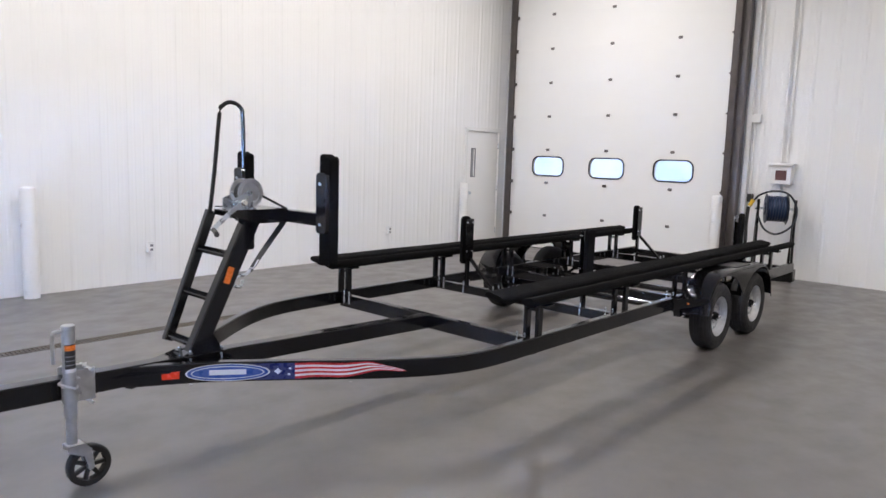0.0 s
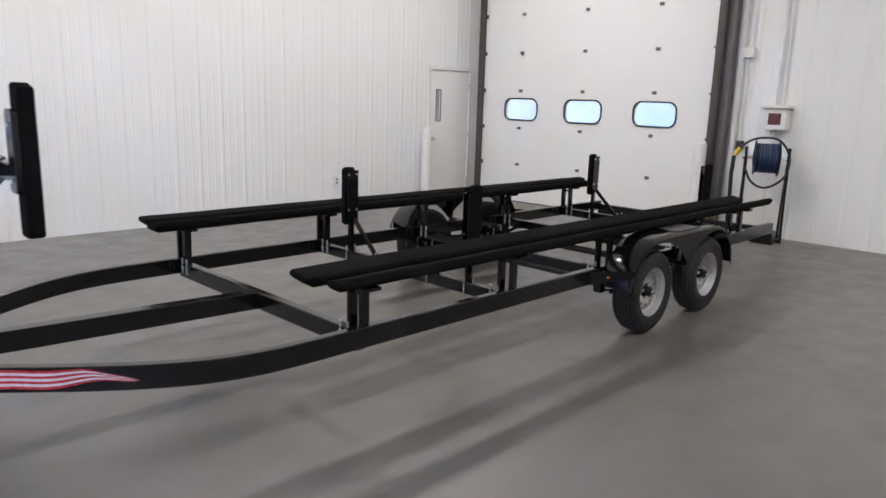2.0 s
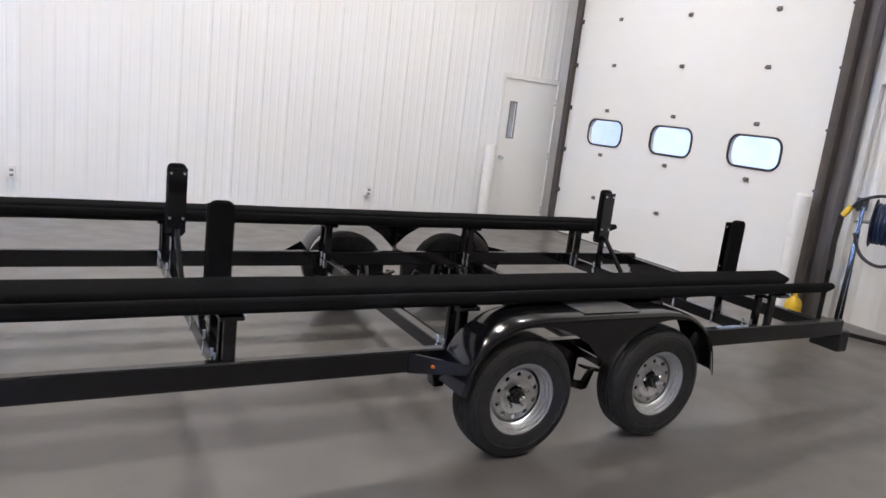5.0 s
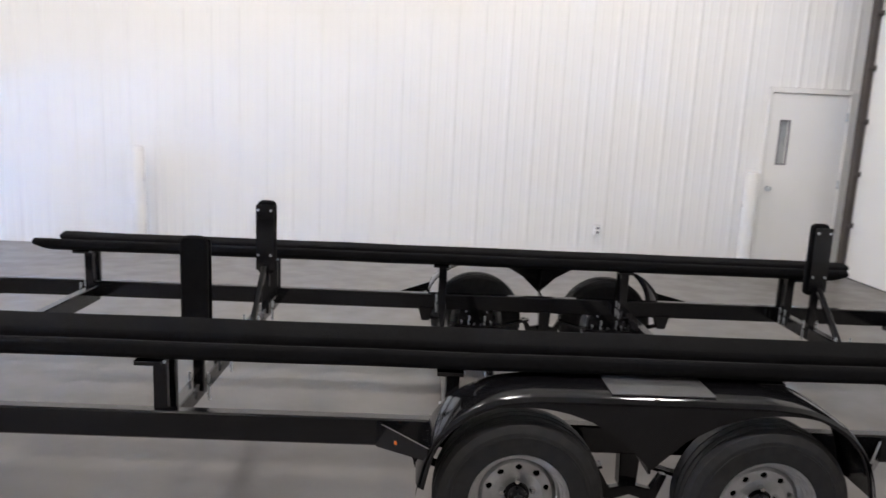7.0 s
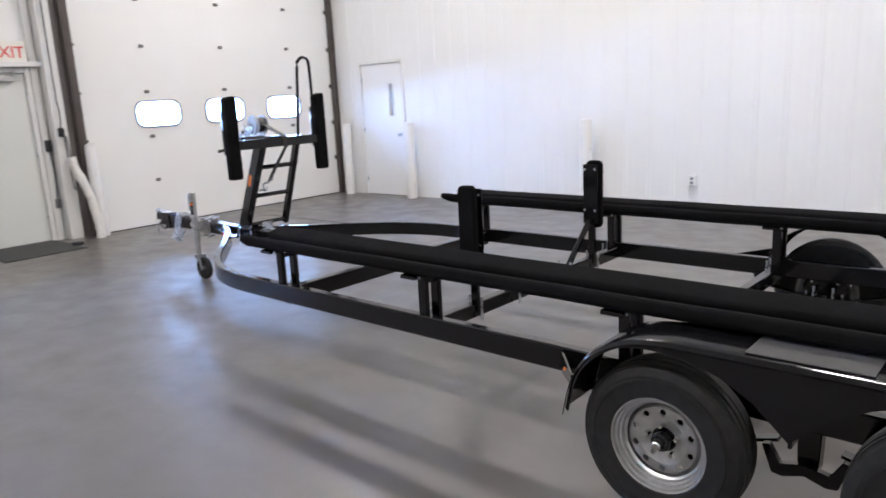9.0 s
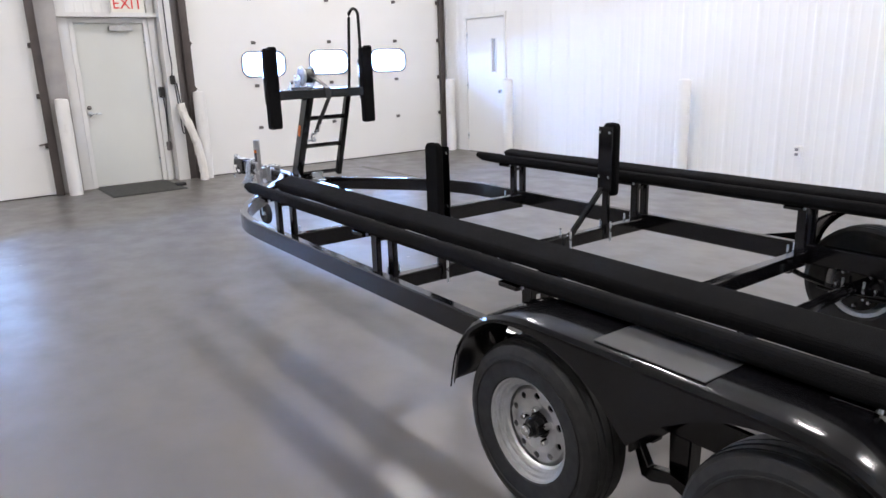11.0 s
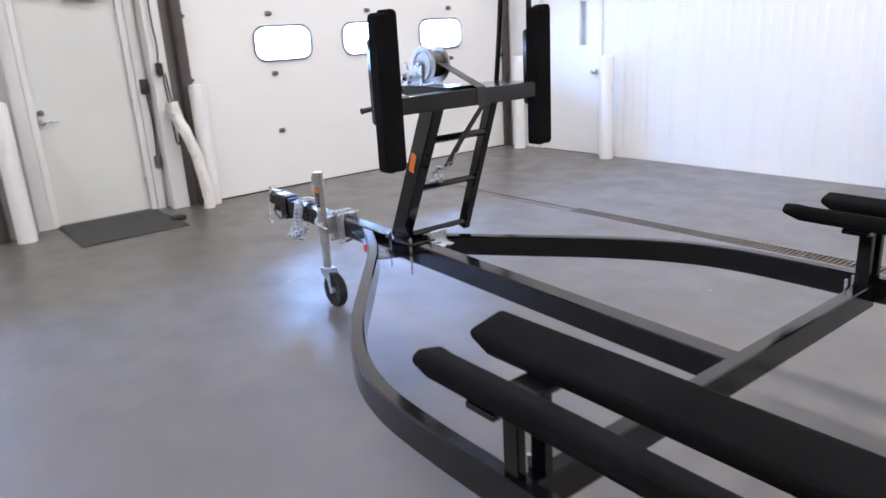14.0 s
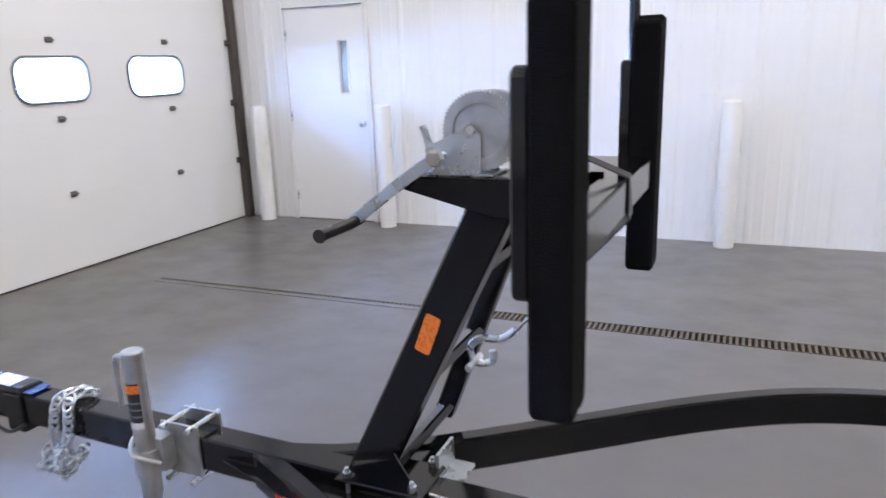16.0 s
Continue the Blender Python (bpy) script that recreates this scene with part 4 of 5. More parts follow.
# ---- coupler, chains and jack at the nose ----
coup = tp("coupler", join(Bx(-0.045, 0.045, 0.44, 0.66, 0.475, 0.548, bevel=0.012), Bx(-0.052, 0.052, 0.58, 0.66, 0.40, 0.53, bevel=0.006)), BLACK, "black ball coupler with a zinc latch")
tp("socket", lathe(bmesh.new(), [(0, 0.555), (0.03, 0.55), (0.046, 0.53), (0.05, 0.50), (0.05, 0.475), (0.043, 0.475)], "z", (0, 0.43, 0), 24), BLACK, parent=coup)
tp("latch", join(Bx(-0.02, 0.02, 0.36, 0.48, 0.535, 0.56, bevel=0.006), Bx(-0.016, 0.016, 0.35, 0.39, 0.50, 0.575, bevel=0.008)), ZINC, "bright zinc latch", parent=coup)
tp("label", Bx(-0.035, 0.035, 0.49, 0.60, 0.5485, 0.5495, bevel=0), DECALWHITE, "white label", parent=coup)
tp("label", Bx(-0.035, 0.035, 0.62, 0.70, 0.534, 0.5365, bevel=0), DECALBLUE, "blue label", parent=coup)
tp("latch_pin", join(rod([(0.03, 0.42, 0.50), (0.055, 0.42, 0.47), (0.058, 0.42, 0.38)], 0.003, 6), rod([(0.058, 0.42, 0.38), (0.058, 0.44, 0.34)], 0.006, 6)), ZINC, parent=coup)
tp("wire_lead", rod(smooth_line([(0.05, 0.66, 0.43), (0.062, 0.60, 0.40), (0.06, 0.53, 0.415), (0.05, 0.48, 0.45)], 5), 0.006, 8), HOSE, "black wiring lead", parent=coup)


def link_mesh(c, d, up):
    """One oval link of chain."""
    d, up = Vector(d).normalized(), Vector(up)
    s = d.cross(up).normalized()
    pts = []
    for i in range(12):
        a = 2 * math.pi * i / 12
        pts.append(Vector(c) + d * (0.022 * math.cos(a) + (0.007 if math.cos(a) > 0 else -0.007)) + s * 0.015 * math.sin(a))
    n = d.cross(s).normalized()
    return sweep(bmesh.new(), pts, ring(0.0048, 6), up=n, closed=True)


crnd = random.Random(11)
over = [(-0.06, 0.86, 0.47), (-0.045, 0.85, 0.535), (0.0, 0.84, 0.548), (0.045, 0.83, 0.54), (0.062, 0.82, 0.48), (0.066, 0.82, 0.40)]
knot = [(0.075 + crnd.uniform(-0.018, 0.03), 0.845 + crnd.uniform(-0.075, 0.075), 0.355 + crnd.uniform(-0.045, 0.04)) for _ in range(15)]
back_up = [(0.068, 0.86, 0.41), (0.060, 0.88, 0.49), (0.045, 0.88, 0.545), (0.0, 0.87, 0.552), (-0.045, 0.88, 0.535)]
chain_line = smooth_line(over + knot + back_up, 3)
chain = tp("safety_chain", link_mesh(chain_line[0], chain_line[1] - chain_line[0], (0, 0, 1)), ZINC, "zinc safety chain looped over the tongue")
for i in range(1, len(chain_line) - 1):
    d = chain_line[i + 1] - chain_line[i - 1]
    tp("link", link_mesh(chain_line[i], d, (0.3, 0.2, 1) if i % 2 else (1, 0.3, 0.1)), ZINC, parent=chain)

JU, JV = 0.108, 1.297
jack = tp("tongue_jack", lathe(bmesh.new(), [(0, 0.783), (0.026, 0.783), (0.0285, 0.779), (0.0285, 0.36), (0.0235, 0.36), (0.0235, 0.20), (0, 0.20)], "z", (JU, JV, 0), 24), GALV, "galvanised swivel tongue jack with a black wheel")
tp("jack_cap", lathe(bmesh.new(), [(0, 0.792), (0.026, 0.792), (0.0295, 0.788), (0.0295, 0.774), (0.0286, 0.774)], "z", (JU, JV, 0), 20), GALV, parent=jack)
tp("crank_handle", rod(smooth_line([(JU, JV - 0.028, 0.765), (JU, JV - 0.06, 0.765), (JU, JV - 0.068, 0.74), (JU, JV - 0.068, 0.62)], 4), 0.008, 10), GALV, parent=jack)


def jack_sticker(z0, z1, mat, out, label):
    """A sticker wrapped round the near half of the jack's tube."""
    bm = bmesh.new()
    ring_ = [(JU + (0.0285 + out) * math.cos(a), JV + (0.0285 + out) * math.sin(a)) for a in [radians(-55 + 110 * i / 10) for i in range(11)]]
    lo, hi = [bm.verts.new((x, y, z0)) for x, y in ring_], [bm.verts.new((x, y, z1)) for x, y in ring_]
    for i in range(10):
        bm.faces.new((lo[i], lo[i + 1], hi[i + 1], hi[i]))
    tp("warning_label", bm, mat, label, parent=jack)


jack_sticker(0.590, 0.705, PLASTIC, 0.0004, "black warning label")
jack_sticker(0.676, 0.700, ORANGE, 0.0008, "orange label strip")
jack_sticker(0.572, 0.590, DECALWHITE, 0.0006, "white label strip")
for k in range(3):
    jack_sticker(0.606 + 0.02 * k, 0.611 + 0.02 * k, GREYFRAME, 0.0008, "pale bar of small print")
for u0, u1, v0, v1, z0, z1 in ((0.043, 0.051, 0.0, 0.135, 0.40, 0.556), (0.051, 0.10, -0.02, 0.05, 0.43, 0.53), (-0.051, -0.043, 0.0, 0.135, 0.40, 0.556)):
    tp("mount_plate", Bx(u0, u1, JV + v0, JV + v1, z0, z1, bevel=0.003), GALV, "galvanised clamp bracket", parent=jack)
for dv in (0.022, 0.113):
    for z in (0.548, 0.388):
        tp("clamp_bolt", rod([(-0.064, JV + dv, z), (0.072, JV + dv, z)], 0.008, 8), ZINC, parent=jack)
tp("swivel_ring", join(rod(smooth_line([(JU - 0.03, JV - 0.01, 0.52), (JU, JV - 0.045, 0.52), (JU + 0.045, JV, 0.50), (JU, JV + 0.045, 0.46)], 5), 0.007, 8), lathe(bmesh.new(), [(0.029, 0.43), (0.036, 0.43), (0.036, 0.50), (0.029, 0.50)], "z", (JU, JV, 0), 24)), GALV, parent=jack)
yoke = [(JV - 0.03, 0.225), (JV + 0.045, 0.225), (JV + 0.075, 0.19), (JV + 0.085, 0.10), (JV + 0.06, 0.09), (JV + 0.04, 0.16), (JV - 0.03, 0.195)]
for du in (-0.036, 0.032):
    tp("fork", slab(yoke, "x", JU + du, JU + du + 0.004, bevel=0.001), GALV, parent=jack)
tp("fork_head", Bx(JU - 0.036, JU + 0.036, JV - 0.03, JV + 0.045, 0.205, 0.226, bevel=0.006), GALV, parent=jack)
jw = tp("jack_wheel", lathe(bmesh.new(), [(0.072, -0.022), (0.094, -0.024), (0.100, -0.016), (0.102, 0.0), (0.100, 0.016), (0.094, 0.024), (0.072, 0.022), (0.070, 0.0), (0.072, -0.022)], "x", (JU, JV + 0.07, 0.102), 36), RUBBER, "black caster wheel with open spokes", parent=jack)
for k in range(7):
    a = 2 * math.pi * k / 7
    e = (0, math.cos(a), math.sin(a))
    jw_b = bar([(JU, JV + 0.07 + 0.015 * e[1], 0.102 + 0.015 * e[2]), (JU, JV + 0.07 + 0.074 * e[1], 0.102 + 0.074 * e[2])], 0.02, 0.02, 0.003, up=(1, 0, 0))
    tp("caster_spoke", jw_b, PLASTIC, parent=jack)
tp("caster_hub", rod([(JU - 0.034, JV + 0.07, 0.102), (JU + 0.034, JV + 0.07, 0.102)], 0.016, 14), GALV, parent=jack)

# ---- decal and red marker on the outer face of the east rail ----
def on_rail(s, v, z, out=0.0015):
    """The point on the rail's outer face at v."""
    L = rail_face[s]
    for a, b in zip(L, L[1:]):
        if a.y <= v <= b.y:
            t = (v - a.y) / (b.y - a.y)
            p, d = a.lerp(b, t), (b - a).normalized()
            n = Vector((s * d.y, -s * d.x, 0))
            return Vector((p.x, p.y, z + 0.014 + nose_rise(v))) + n * (RW / 2 + out)
    return Vector((L[0].x, v, z))


def rail_patch(name, outline, mat, out, label, parent):
    """A thin sheet laid on the rail: outline gives (v, low, high)."""
    bm = bmesh.new()
    lo = [bm.verts.new(on_rail(1, v, a, out)) for v, a, b in outline]
    hi = [bm.verts.new(on_rail(1, v, b, out)) for v, a, b in outline]
    for i in range(len(outline) - 1):
        bm.faces.new((lo[i], lo[i + 1], hi[i + 1], hi[i]))
    bmesh.ops.recalc_face_normals(bm, faces=bm.faces)
    if sum(f.normal.x for f in bm.faces) < 0:
        bmesh.ops.reverse_faces(bm, faces=bm.faces)
    return tp(name, bm, mat, label, parent)


def oval(c, half, h, n=24):
    return [(c - half * math.cos(math.pi * i / n), 0.43 - h * math.sin(math.pi * i / n), 0.43 + h * math.sin(math.pi * i / n)) for i in range(n + 1)]


OC = 2.115
dec = rail_patch("decal", [(2.20, 0.387, 0.474), (2.32, 0.387, 0.475), (2.42, 0.388, 0.475)], DECALNAVY, 0.0015, "blue oval decal with stars and red and white stripes", TR)
rail_patch("oval_border", oval(OC, 0.178, 0.047), DECALWHITE, 0.0022, "", dec)
rail_patch("oval_ring", oval(OC, 0.171, 0.043), DECALBLUE, 0.0027, "", dec)
rail_patch("oval_line", oval(OC, 0.154, 0.034), DECALWHITE, 0.0032, "", dec)
rail_patch("oval_field", oval(OC, 0.149, 0.030), DECALBLUE, 0.0037, "", dec)
rail_patch("light_bar", [(2.04, 0.418, 0.446), (2.195, 0.418, 0.446)], DECALWHITE, 0.0042, "", dec)
for sv, sz, r in ((2.325, 0.432, 0.019), (2.375, 0.446, 0.009), (2.37, 0.415, 0.009)):
    pts = []
    for i in range(11):
        t = i / 10
        x = -r + 2 * r * t
        w = r * max(0.06, (1 - abs(x) / r) ** 1.6 * 0.95)
        pts.append((sv + x, sz - w, sz + w))
    rail_patch("star", pts, DECALWHITE, 0.0025, "", dec)
nst = 7
for k in range(nst):
    outl = []
    for i in range(25):
        t = i / 24
        v = 2.395 + (0.43 + 0.05 * (1 - k / nst)) * t
        wav = 0.009 * math.sin(t * 11) * (0.4 + t)
        top = 0.474 + wav * 0.4 - 0.030 * max(0, t - 0.7) / 0.3
        low = 0.389 + 0.042 * t ** 1.5 + wav
        a, b = low + (top - low) * k / nst, low + (top - low) * (k + 1) / nst
        outl.append((v, a, b))
    rail_patch("stripe", outl, DECALRED if k % 2 == 0 else DECALWHITE, 0.0015, "", dec)
mk = rail_patch("front_marker", [(1.835, 0.412, 0.447), (1.91, 0.412, 0.447)], REDLENS, 0.004, "red marker lens", TR)
lens = bmesh.new()
q = [on_rail(1, v, z, o) for o in (0.0005, 0.012) for v, z in ((1.835, 0.411), (1.912, 0.411), (1.912, 0.449), (1.835, 0.449))]
V = [lens.verts.new(p) for p in q]
for f in ((0, 1, 5, 4), (1, 2, 6, 5), (2, 3, 7, 6), (3, 0, 4, 7), (4, 5, 6, 7)):
    lens.faces.new([V[i] for i in f])
bmesh.ops.recalc_face_normals(lens, faces=lens.faces)
tp("lens_body", lens, REDLENS, parent=mk)

# the fittings of the nose sit a little further back on the tongue
for fitting, dv in ((stand, 0.075), (winch, 0.075), (jack, 0.088), (coup, 0.13), (chain, 0.135)):
    fitting.location.y += dv
TR.location = (-3.284, 4.81, 0)
TR.rotation_euler = (0, 0, radians(-0.9))

# ---- bollards along the walls ----
def bollard(x, y, r=0.077, h=1.165):
    b = single("bollard", lathe(bmesh.new(), [(0, h), (r * 0.55, h), (r * 0.9, h - 0.012), (r, h - 0.04), (r, 0.0), (0, 0)], "z", (x, y, 0), 32), SLEEVE, "white plastic-sleeved steel bollard standing by the wall", "bollard", "wall bollards")
    return b


for bx_, by_ in ((-7.90, -1.86), (-7.90, -0.455), (-7.91, 2.575), (-7.91, 9.59), (-2.165, -2.02), (-3.78, 10.48)):
    bollard(bx_, by_)


# ---- outlets ----
def outlet(y, z):
    o = thing("wall_outlet", (XW + 0.02, y, z), "small grey electrical outlet box on the white wall", "outlet", "wall outlets")
    part("box", Bx(XW, XW + 0.065, y - 0.038, y + 0.038, z - 0.058, z + 0.058, bevel=0.006), OUTLETPL, o)
    for dz in (-0.025, 0.025):
        part("socket", Bx(XW + 0.065, XW + 0.069, y - 0.018, y + 0.018, z + dz - 0.014, z + dz + 0.014, bevel=0.001), GREYFRAME, o)


outlet(3.913, 0.424)
outlet(7.857, 0.40)

# ---- the entrance in the south wall ----
ent = thing("door_6", (-2.85, YS, 0), "pale grey-green steel entrance door with a lever handle, closed", "door", kind="structure")
for a, b in ((ENT[0], ENT[0] + 0.055), (ENT[1] - 0.055, ENT[1])):
    part("door_frame", Bx(a, b, YS - 0.12, YS + 0.035, 0, 2.10), TRIM, ent)
part("door_frame", Bx(ENT[0] + 0.055, ENT[1] - 0.055, YS - 0.12, YS + 0.035, 2.045, 2.10), TRIM, ent)
part("leaf", Bx(ENT[0] + 0.058, ENT[1] - 0.058, YS - 0.05, YS - 0.004, 0.012, 2.042), GREYDOOR, ent)
part("backing", Bx(ENT[0] - 0.03, ENT[1] + 0.03, YS - 0.16, YS - 0.13, 0, 2.1, bevel=0), GREYFRAME, ent)
part("threshold", Bx(ENT[0] + 0.055, ENT[1] - 0.055, YS - 0.1, YS + 0.03, 0, 0.012, bevel=0.002), HINGE, ent)
lev = part("door_handle", join(lathe(bmesh.new(), [(0, 0.012), (0.03, 0.012), (0.032, 0.008), (0.032, 0)], "y", (-2.525, YS - 0.004, 0.945), 20), rod([(-2.525, YS, 0.945), (-2.525, YS + 0.055, 0.945), (-2.55, YS + 0.062, 0.945), (-2.645, YS + 0.06, 0.943)], 0.011, 10)), ZINC, ent, "brushed steel lever handle")
part("deadbolt", lathe(bmesh.new(), [(0, 0.022), (0.02, 0.02), (0.026, 0.012), (0.026, 0)], "y", (-2.525, YS - 0.004, 1.02), 18), HINGE, ent)
part("door_closer", join(Bx(-3.16, -2.88, YS - 0.004, YS + 0.055, 1.945, 2.01, bevel=0.01), bar([(-3.0, YS + 0.05, 2.04), (-3.14, YS + 0.13, 2.045), (-3.20, YS + 0.05, 2.06)], 0.02, 0.008, 0.002)), GALV, ent, "grey door closer")
for z in (0.3, 1.05, 1.8):
    part("hinge", rod([(ENT[0] + 0.057, YS + 0.01, z - 0.05), (ENT[0] + 0.057, YS + 0.01, z + 0.05)], 0.011, 8), ZINC, ent)

single("door_canopy", join(Bx(-3.46, -2.27, YS, YS + 0.13, 2.11, 2.135, bevel=0.003), Bx(-3.46, -2.27, YS + 0.12, YS + 0.13, 2.135, 2.165, bevel=0.002)), TRIM, "narrow grey steel ledge over the entrance door", "ledge", kind="structure")
sign = thing("exit_sign", (-3.11, YS + 0.06, 2.14), "white exit sign with red letters above the door", "sign")
part("case", Bx(-3.33, -2.93, YS + 0.03, YS + 0.09, 2.137, 2.40, bevel=0.008), SIGNWHITE, sign)
cu = bpy.data.curves.new("letters", "FONT")
cu.body, cu.size, cu.align_x, cu.align_y, cu.extrude = "EXIT", 0.185, "CENTER", "CENTER", 0.0015
tx = new("letters_source", cu)
deps = bpy.context.evaluated_depsgraph_get()
tm = bpy.data.meshes.new_from_object(tx.evaluated_get(deps))
bpy.data.objects.remove(tx)
tb = bmesh.new()
tb.from_mesh(tm)
bmesh.ops.transform(tb, matrix=Matrix.Translation((-3.13, YS + 0.0925, 2.268)) @ Matrix.Rotation(radians(180), 4, "Z") @ Matrix.Rotation(radians(90), 4, "X") @ Matrix.Diagonal((0.95, 1.0, 1.0, 1.0)), verts=tb.verts)
part("letters", tb, SIGNRED, sign, "red letters", smooth=False)

# trims on both sides of the entrance
single("trim", Bx(-3.44, -3.36, YS, YS + 0.045, 0, HT, bevel=0.003), TRIM, "white folded steel trim beside the entrance", "trim", kind="structure")
single("trim", Bx(-3.62, -3.47, YS + 0.0, YS + 0.19, 0, HT, bevel=0.004), TRIM, "white boxed steel column beside the overhead door", "trim", kind="structure")
single("trim", Bx(-2.42, -2.305, YS, YS + 0.05, 0, HT, bevel=0.003), TRIM, "white folded steel trim beside the entrance", "trim", kind="structure")
single("trim", Bx(XW + 0.0, XW + 0.10, YS, YS + 0.12, 0, HT, bevel=0.004), TRIM, "white folded steel corner trim", "trim", kind="structure")

single("entrance_mat", join(Bx(-3.32, -2.47, -2.31, -1.42, 0.0, 0.012, bevel=0.004), Bx(-3.34, -2.45, -2.325, -1.405, 0.0, 0.005, bevel=0.002)), MATMAT, "dark grey ribbed entrance mat lying before the door", "mat")
single("door_wedge", Bx(-3.40, -3.28, -1.75, -1.66, 0.0, 0.045, bevel=0.012), PLASTIC, "small black rubber door wedge on the floor", "door wedge")

# controls and cords by the overhead door
ctl = thing("door_control", (-3.50, YS + 0.2, 1.2), "black pull-cord switch with hanging cable on the column", "door control")
part("switch", Bx(-3.56, -3.50, YS + 0.19, YS + 0.25, 1.27, 1.38, bevel=0.012), PLASTIC, ctl)
part("cable", rod(smooth_line([(-3.53, YS + 0.22, 2.9), (-3.53, YS + 0.22, 1.8), (-3.54, YS + 0.225, 1.55), (-3.53, YS + 0.22, 1.38)], 5), 0.008, 8), HOSE, ctl)
part("cable_loop", rod(smooth_line([(-3.55, YS + 0.22, 1.29), (-3.57, YS + 0.215, 0.95), (-3.58, YS + 0.215, 0.68), (-3.60, YS + 0.215, 0.62), (-3.615, YS + 0.215, 0.68), (-3.605, YS + 0.21, 0.95), (-3.58, YS + 0.21, 1.28)], 6), 0.008, 8), HOSE, ctl)
box2 = thing("outlet_box", (-3.42, YS + 0.05, 0.8), "dark grey switch box with a cable down to an outlet", "outlet")
part("switch", Bx(-3.45, -3.385, YS + 0.0, YS + 0.09, 1.10, 1.24, bevel=0.012), PLASTIC, box2)
part("outlet", Bx(-3.455, -3.395, YS + 0.0, YS + 0.08, 0.40, 0.52, bevel=0.012), HINGE, box2)
part("cable", rod(smooth_line([(-3.43, YS + 0.05, 1.10), (-3.44, YS + 0.06, 0.85), (-3.43, YS + 0.05, 0.52)], 5), 0.008, 8), HOSE, box2)
slv = sweep(bmesh.new(), smooth_line([(-3.575, -2.08, 1.02), (-3.60, -2.06, 0.86), (-3.675, -2.01, 0.62), (-3.715, -1.97, 0.36), (-3.735, -1.955, 0.16), (-3.735, -1.95, 0.0)], 5), ring(0.052, 14))
rnd = random.Random(4)
for v in slv.verts:
    v.co += Vector((rnd.uniform(-1, 1), rnd.uniform(-1, 1), 0)) * 0.007
single("insulation_sleeve", slv, PLASTICWRAP, "wrinkled white insulation sleeve leaning against the door track", "pipe wrap")
for bx_, by_ in ((-3.83, -2.085),):
    bollard(bx_, by_)

# ---- hose reel and fittings by the north door ----
reel = thing("hose_reel", (-2.95, 10.55, 0), "blue hose reel on a black steel stand by the wall", "hose reel")
for x in (-3.20, -2.72):
    part("leg", bar([(x, 10.42, 0.0), (x, 10.52, 0.55), (x, 10.55, 1.15)], 0.035, 0.035), BLACK, reel)
    part("leg", bar([(x, 10.80, 0.0), (x, 10.66, 0.55), (x, 10.58, 0.95)], 0.035, 0.035), BLACK, reel)
part("base_bar", bar([(-3.20, 10.42, 0.03), (-2.72, 10.42, 0.03)], 0.04, 0.04), BLACK, reel)
part("axle", rod([(-3.24, 10.55, 1.02), (-2.68, 10.55, 1.02)], 0.018, 10), ZINC, reel)
for x in (-3.10, -2.83):
    part("flange", lathe(bmesh.new(), [(0.03, -0.008), (0.20, -0.008), (0.215, 0.0), (0.20, 0.008), (0.03, 0.008)], "x", (x, 10.55, 1.02), 36), BLUEPL, reel, "blue plastic flange")
reel.rotation_euler = (0, 0, radians(24))
part("drum", rod([(-3.12, 10.55, 1.02), (-2.81, 10.55, 1.02)], 0.09, 24), BLUEPL, reel)
for k in range(7):
    part("hose_coil", lathe(bmesh.new(), [(0.165 + 0.018 * math.cos(a * math.pi / 4), 0.018 * math.sin(a * math.pi / 4)) for a in range(9)], "x", (-3.072 + k * 0.035, 10.55, 1.02), 32), material("blue_hose", (0.010, 0.024, 0.065), 0.45, var=0.2, scale=15) if k == 0 else bpy.data.materials["blue_hose"], reel)
part("hose", rod(smooth_line([(-3.30, 10.44, 1.08), (-3.22, 10.42, 1.20), (-3.05, 10.38, 1.27), (-2.85, 10.38, 1.24), (-2.73, 10.38, 1.05), (-2.76, 10.37, 0.82), (-2.95, 10.36, 0.68), (-3.12, 10.37, 0.74), (-3.21, 10.40, 0.92)], 6), 0.014, 10), HOSE, reel, "black hose loop")
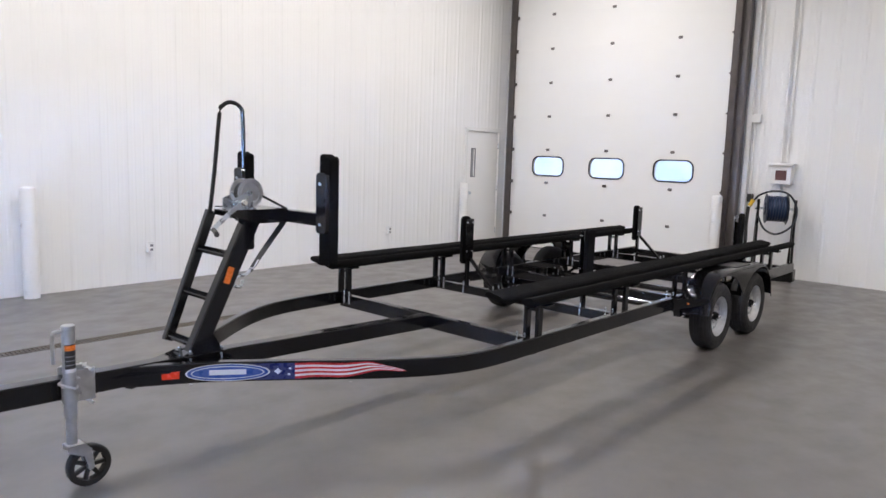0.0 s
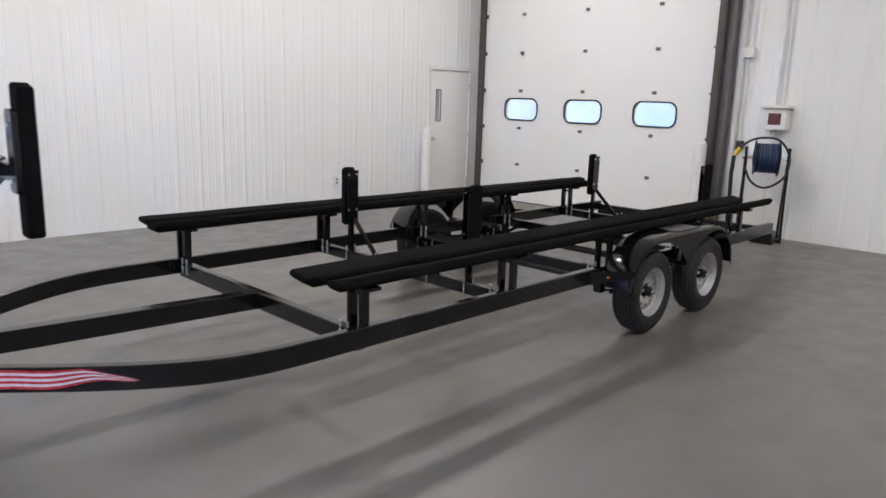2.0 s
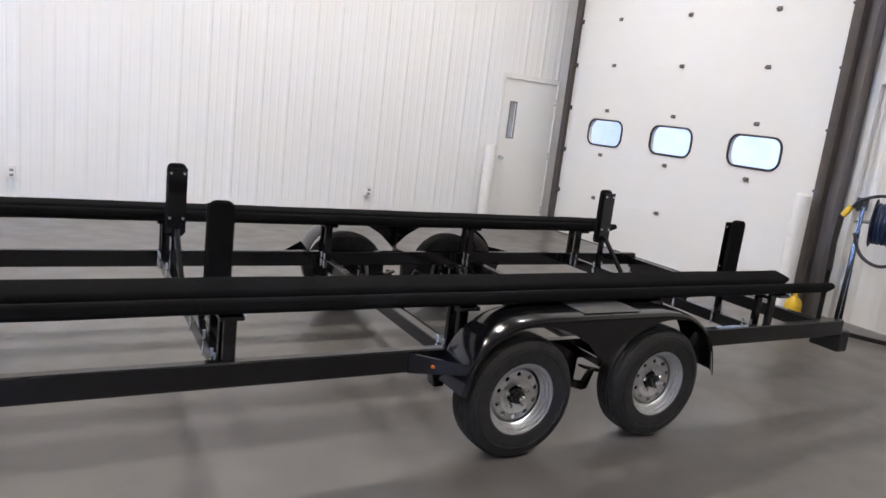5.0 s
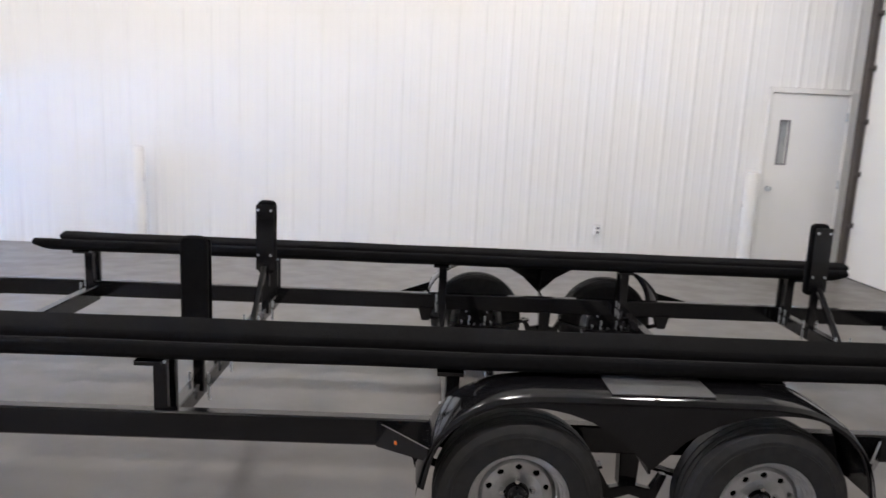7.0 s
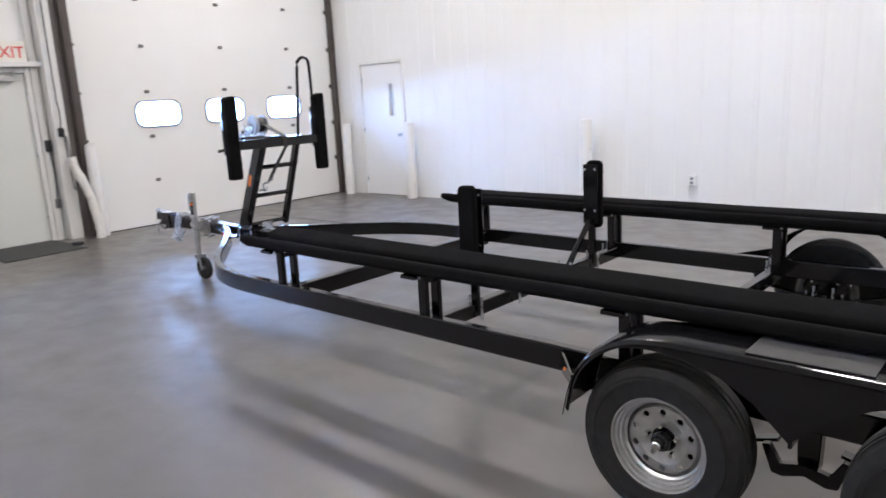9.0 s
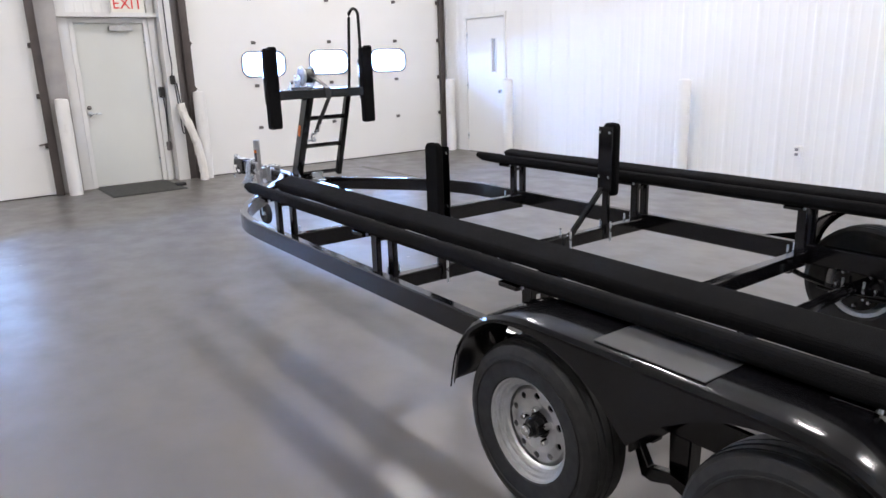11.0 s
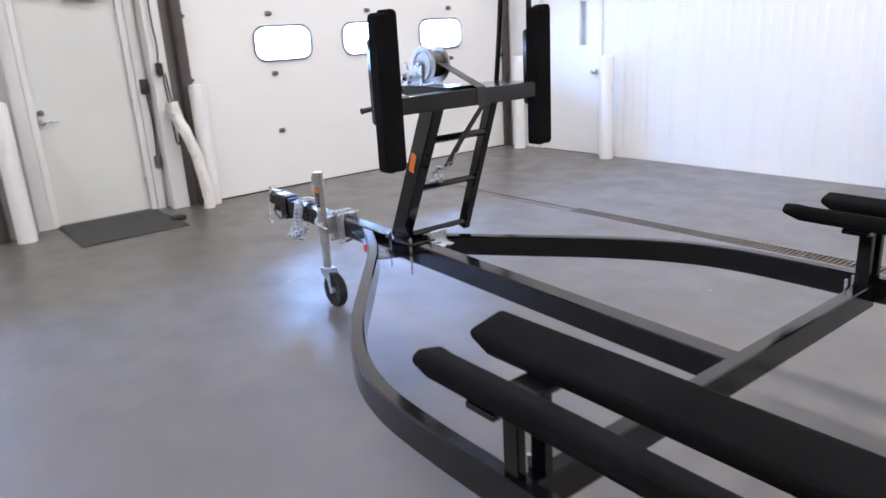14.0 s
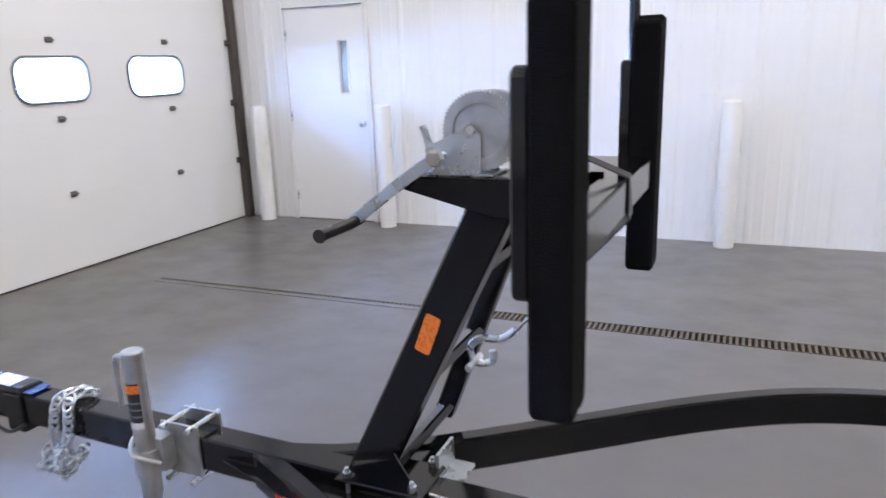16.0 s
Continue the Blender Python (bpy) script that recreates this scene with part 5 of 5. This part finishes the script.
part("coupling", rod([(-3.33, 10.44, 1.05), (-3.28, 10.44, 1.14)], 0.028, 12), YELLOW, reel, "yellow hose coupling")
part("spray_gun", bar([(-3.34, 10.44, 1.04), (-3.35, 10.45, 0.80), (-3.34, 10.45, 0.55)], 0.045, 0.05), PLASTIC, reel, "black spray gun")
part("post", bar([(-3.34, 10.46, 0.0), (-3.34, 10.46, 0.58)], 0.04, 0.04), BLACK, reel)
single("yellow_bottle", lathe(bmesh.new(), [(0, 0.26), (0.02, 0.26), (0.022, 0.22), (0.06, 0.19), (0.075, 0.15), (0.075, 0.01), (0.065, 0), (0, 0)], "z", (-3.56, 10.35, 0), 20), YELLOW, "yellow plastic bottle standing on the floor by the door", "bottle")
pn = thing("control_panel", (-3.0, YN, 1.5), "white control box with a dark red window on the wall", "control box")
part("case", Bx(-3.14, -2.87, YN - 0.16, YN, 1.36, 1.62, bevel=0.008), TRIM, pn)
part("hood", Bx(-3.17, -2.84, YN - 0.19, YN, 1.62, 1.66, bevel=0.006), TRIM, pn)
part("window", Bx(-3.08, -2.93, YN - 0.164, YN - 0.16, 1.42, 1.56, bevel=0.001), DARKRED, pn, "dark red window")
cd = thing("conduit", (-3.4, YN - 0.03, 1.2), "thin white conduits with a small box on the wall", "conduit")
for x, z0, z1 in ((-3.44, 2.36, HT), (-3.46, 1.2, 2.24), (-3.05, 1.66, HT), (-2.98, 1.66, HT)):
    part("pipe", rod([(x, YN - 0.03, z0), (x, YN - 0.03, z1)], 0.012, 10), OUTLETPL, cd)
part("junction_box", Bx(-3.50, -3.38, YN - 0.08, YN, 2.24, 2.36, bevel=0.006), TRIM, cd)
part("push_button", Bx(-3.47, -3.40, YN - 0.10, YN - 0.0, 1.08, 1.20, bevel=0.012), PLASTIC, cd, "black push-button station")
single("trim", Bx(NORTH_DOOR[1] + 0.2, NORTH_DOOR[1] + 0.27, YN - 0.06, YN, 0, HT, bevel=0.004), TRIM, "white folded steel trim beside the overhead door", "trim", kind="structure")
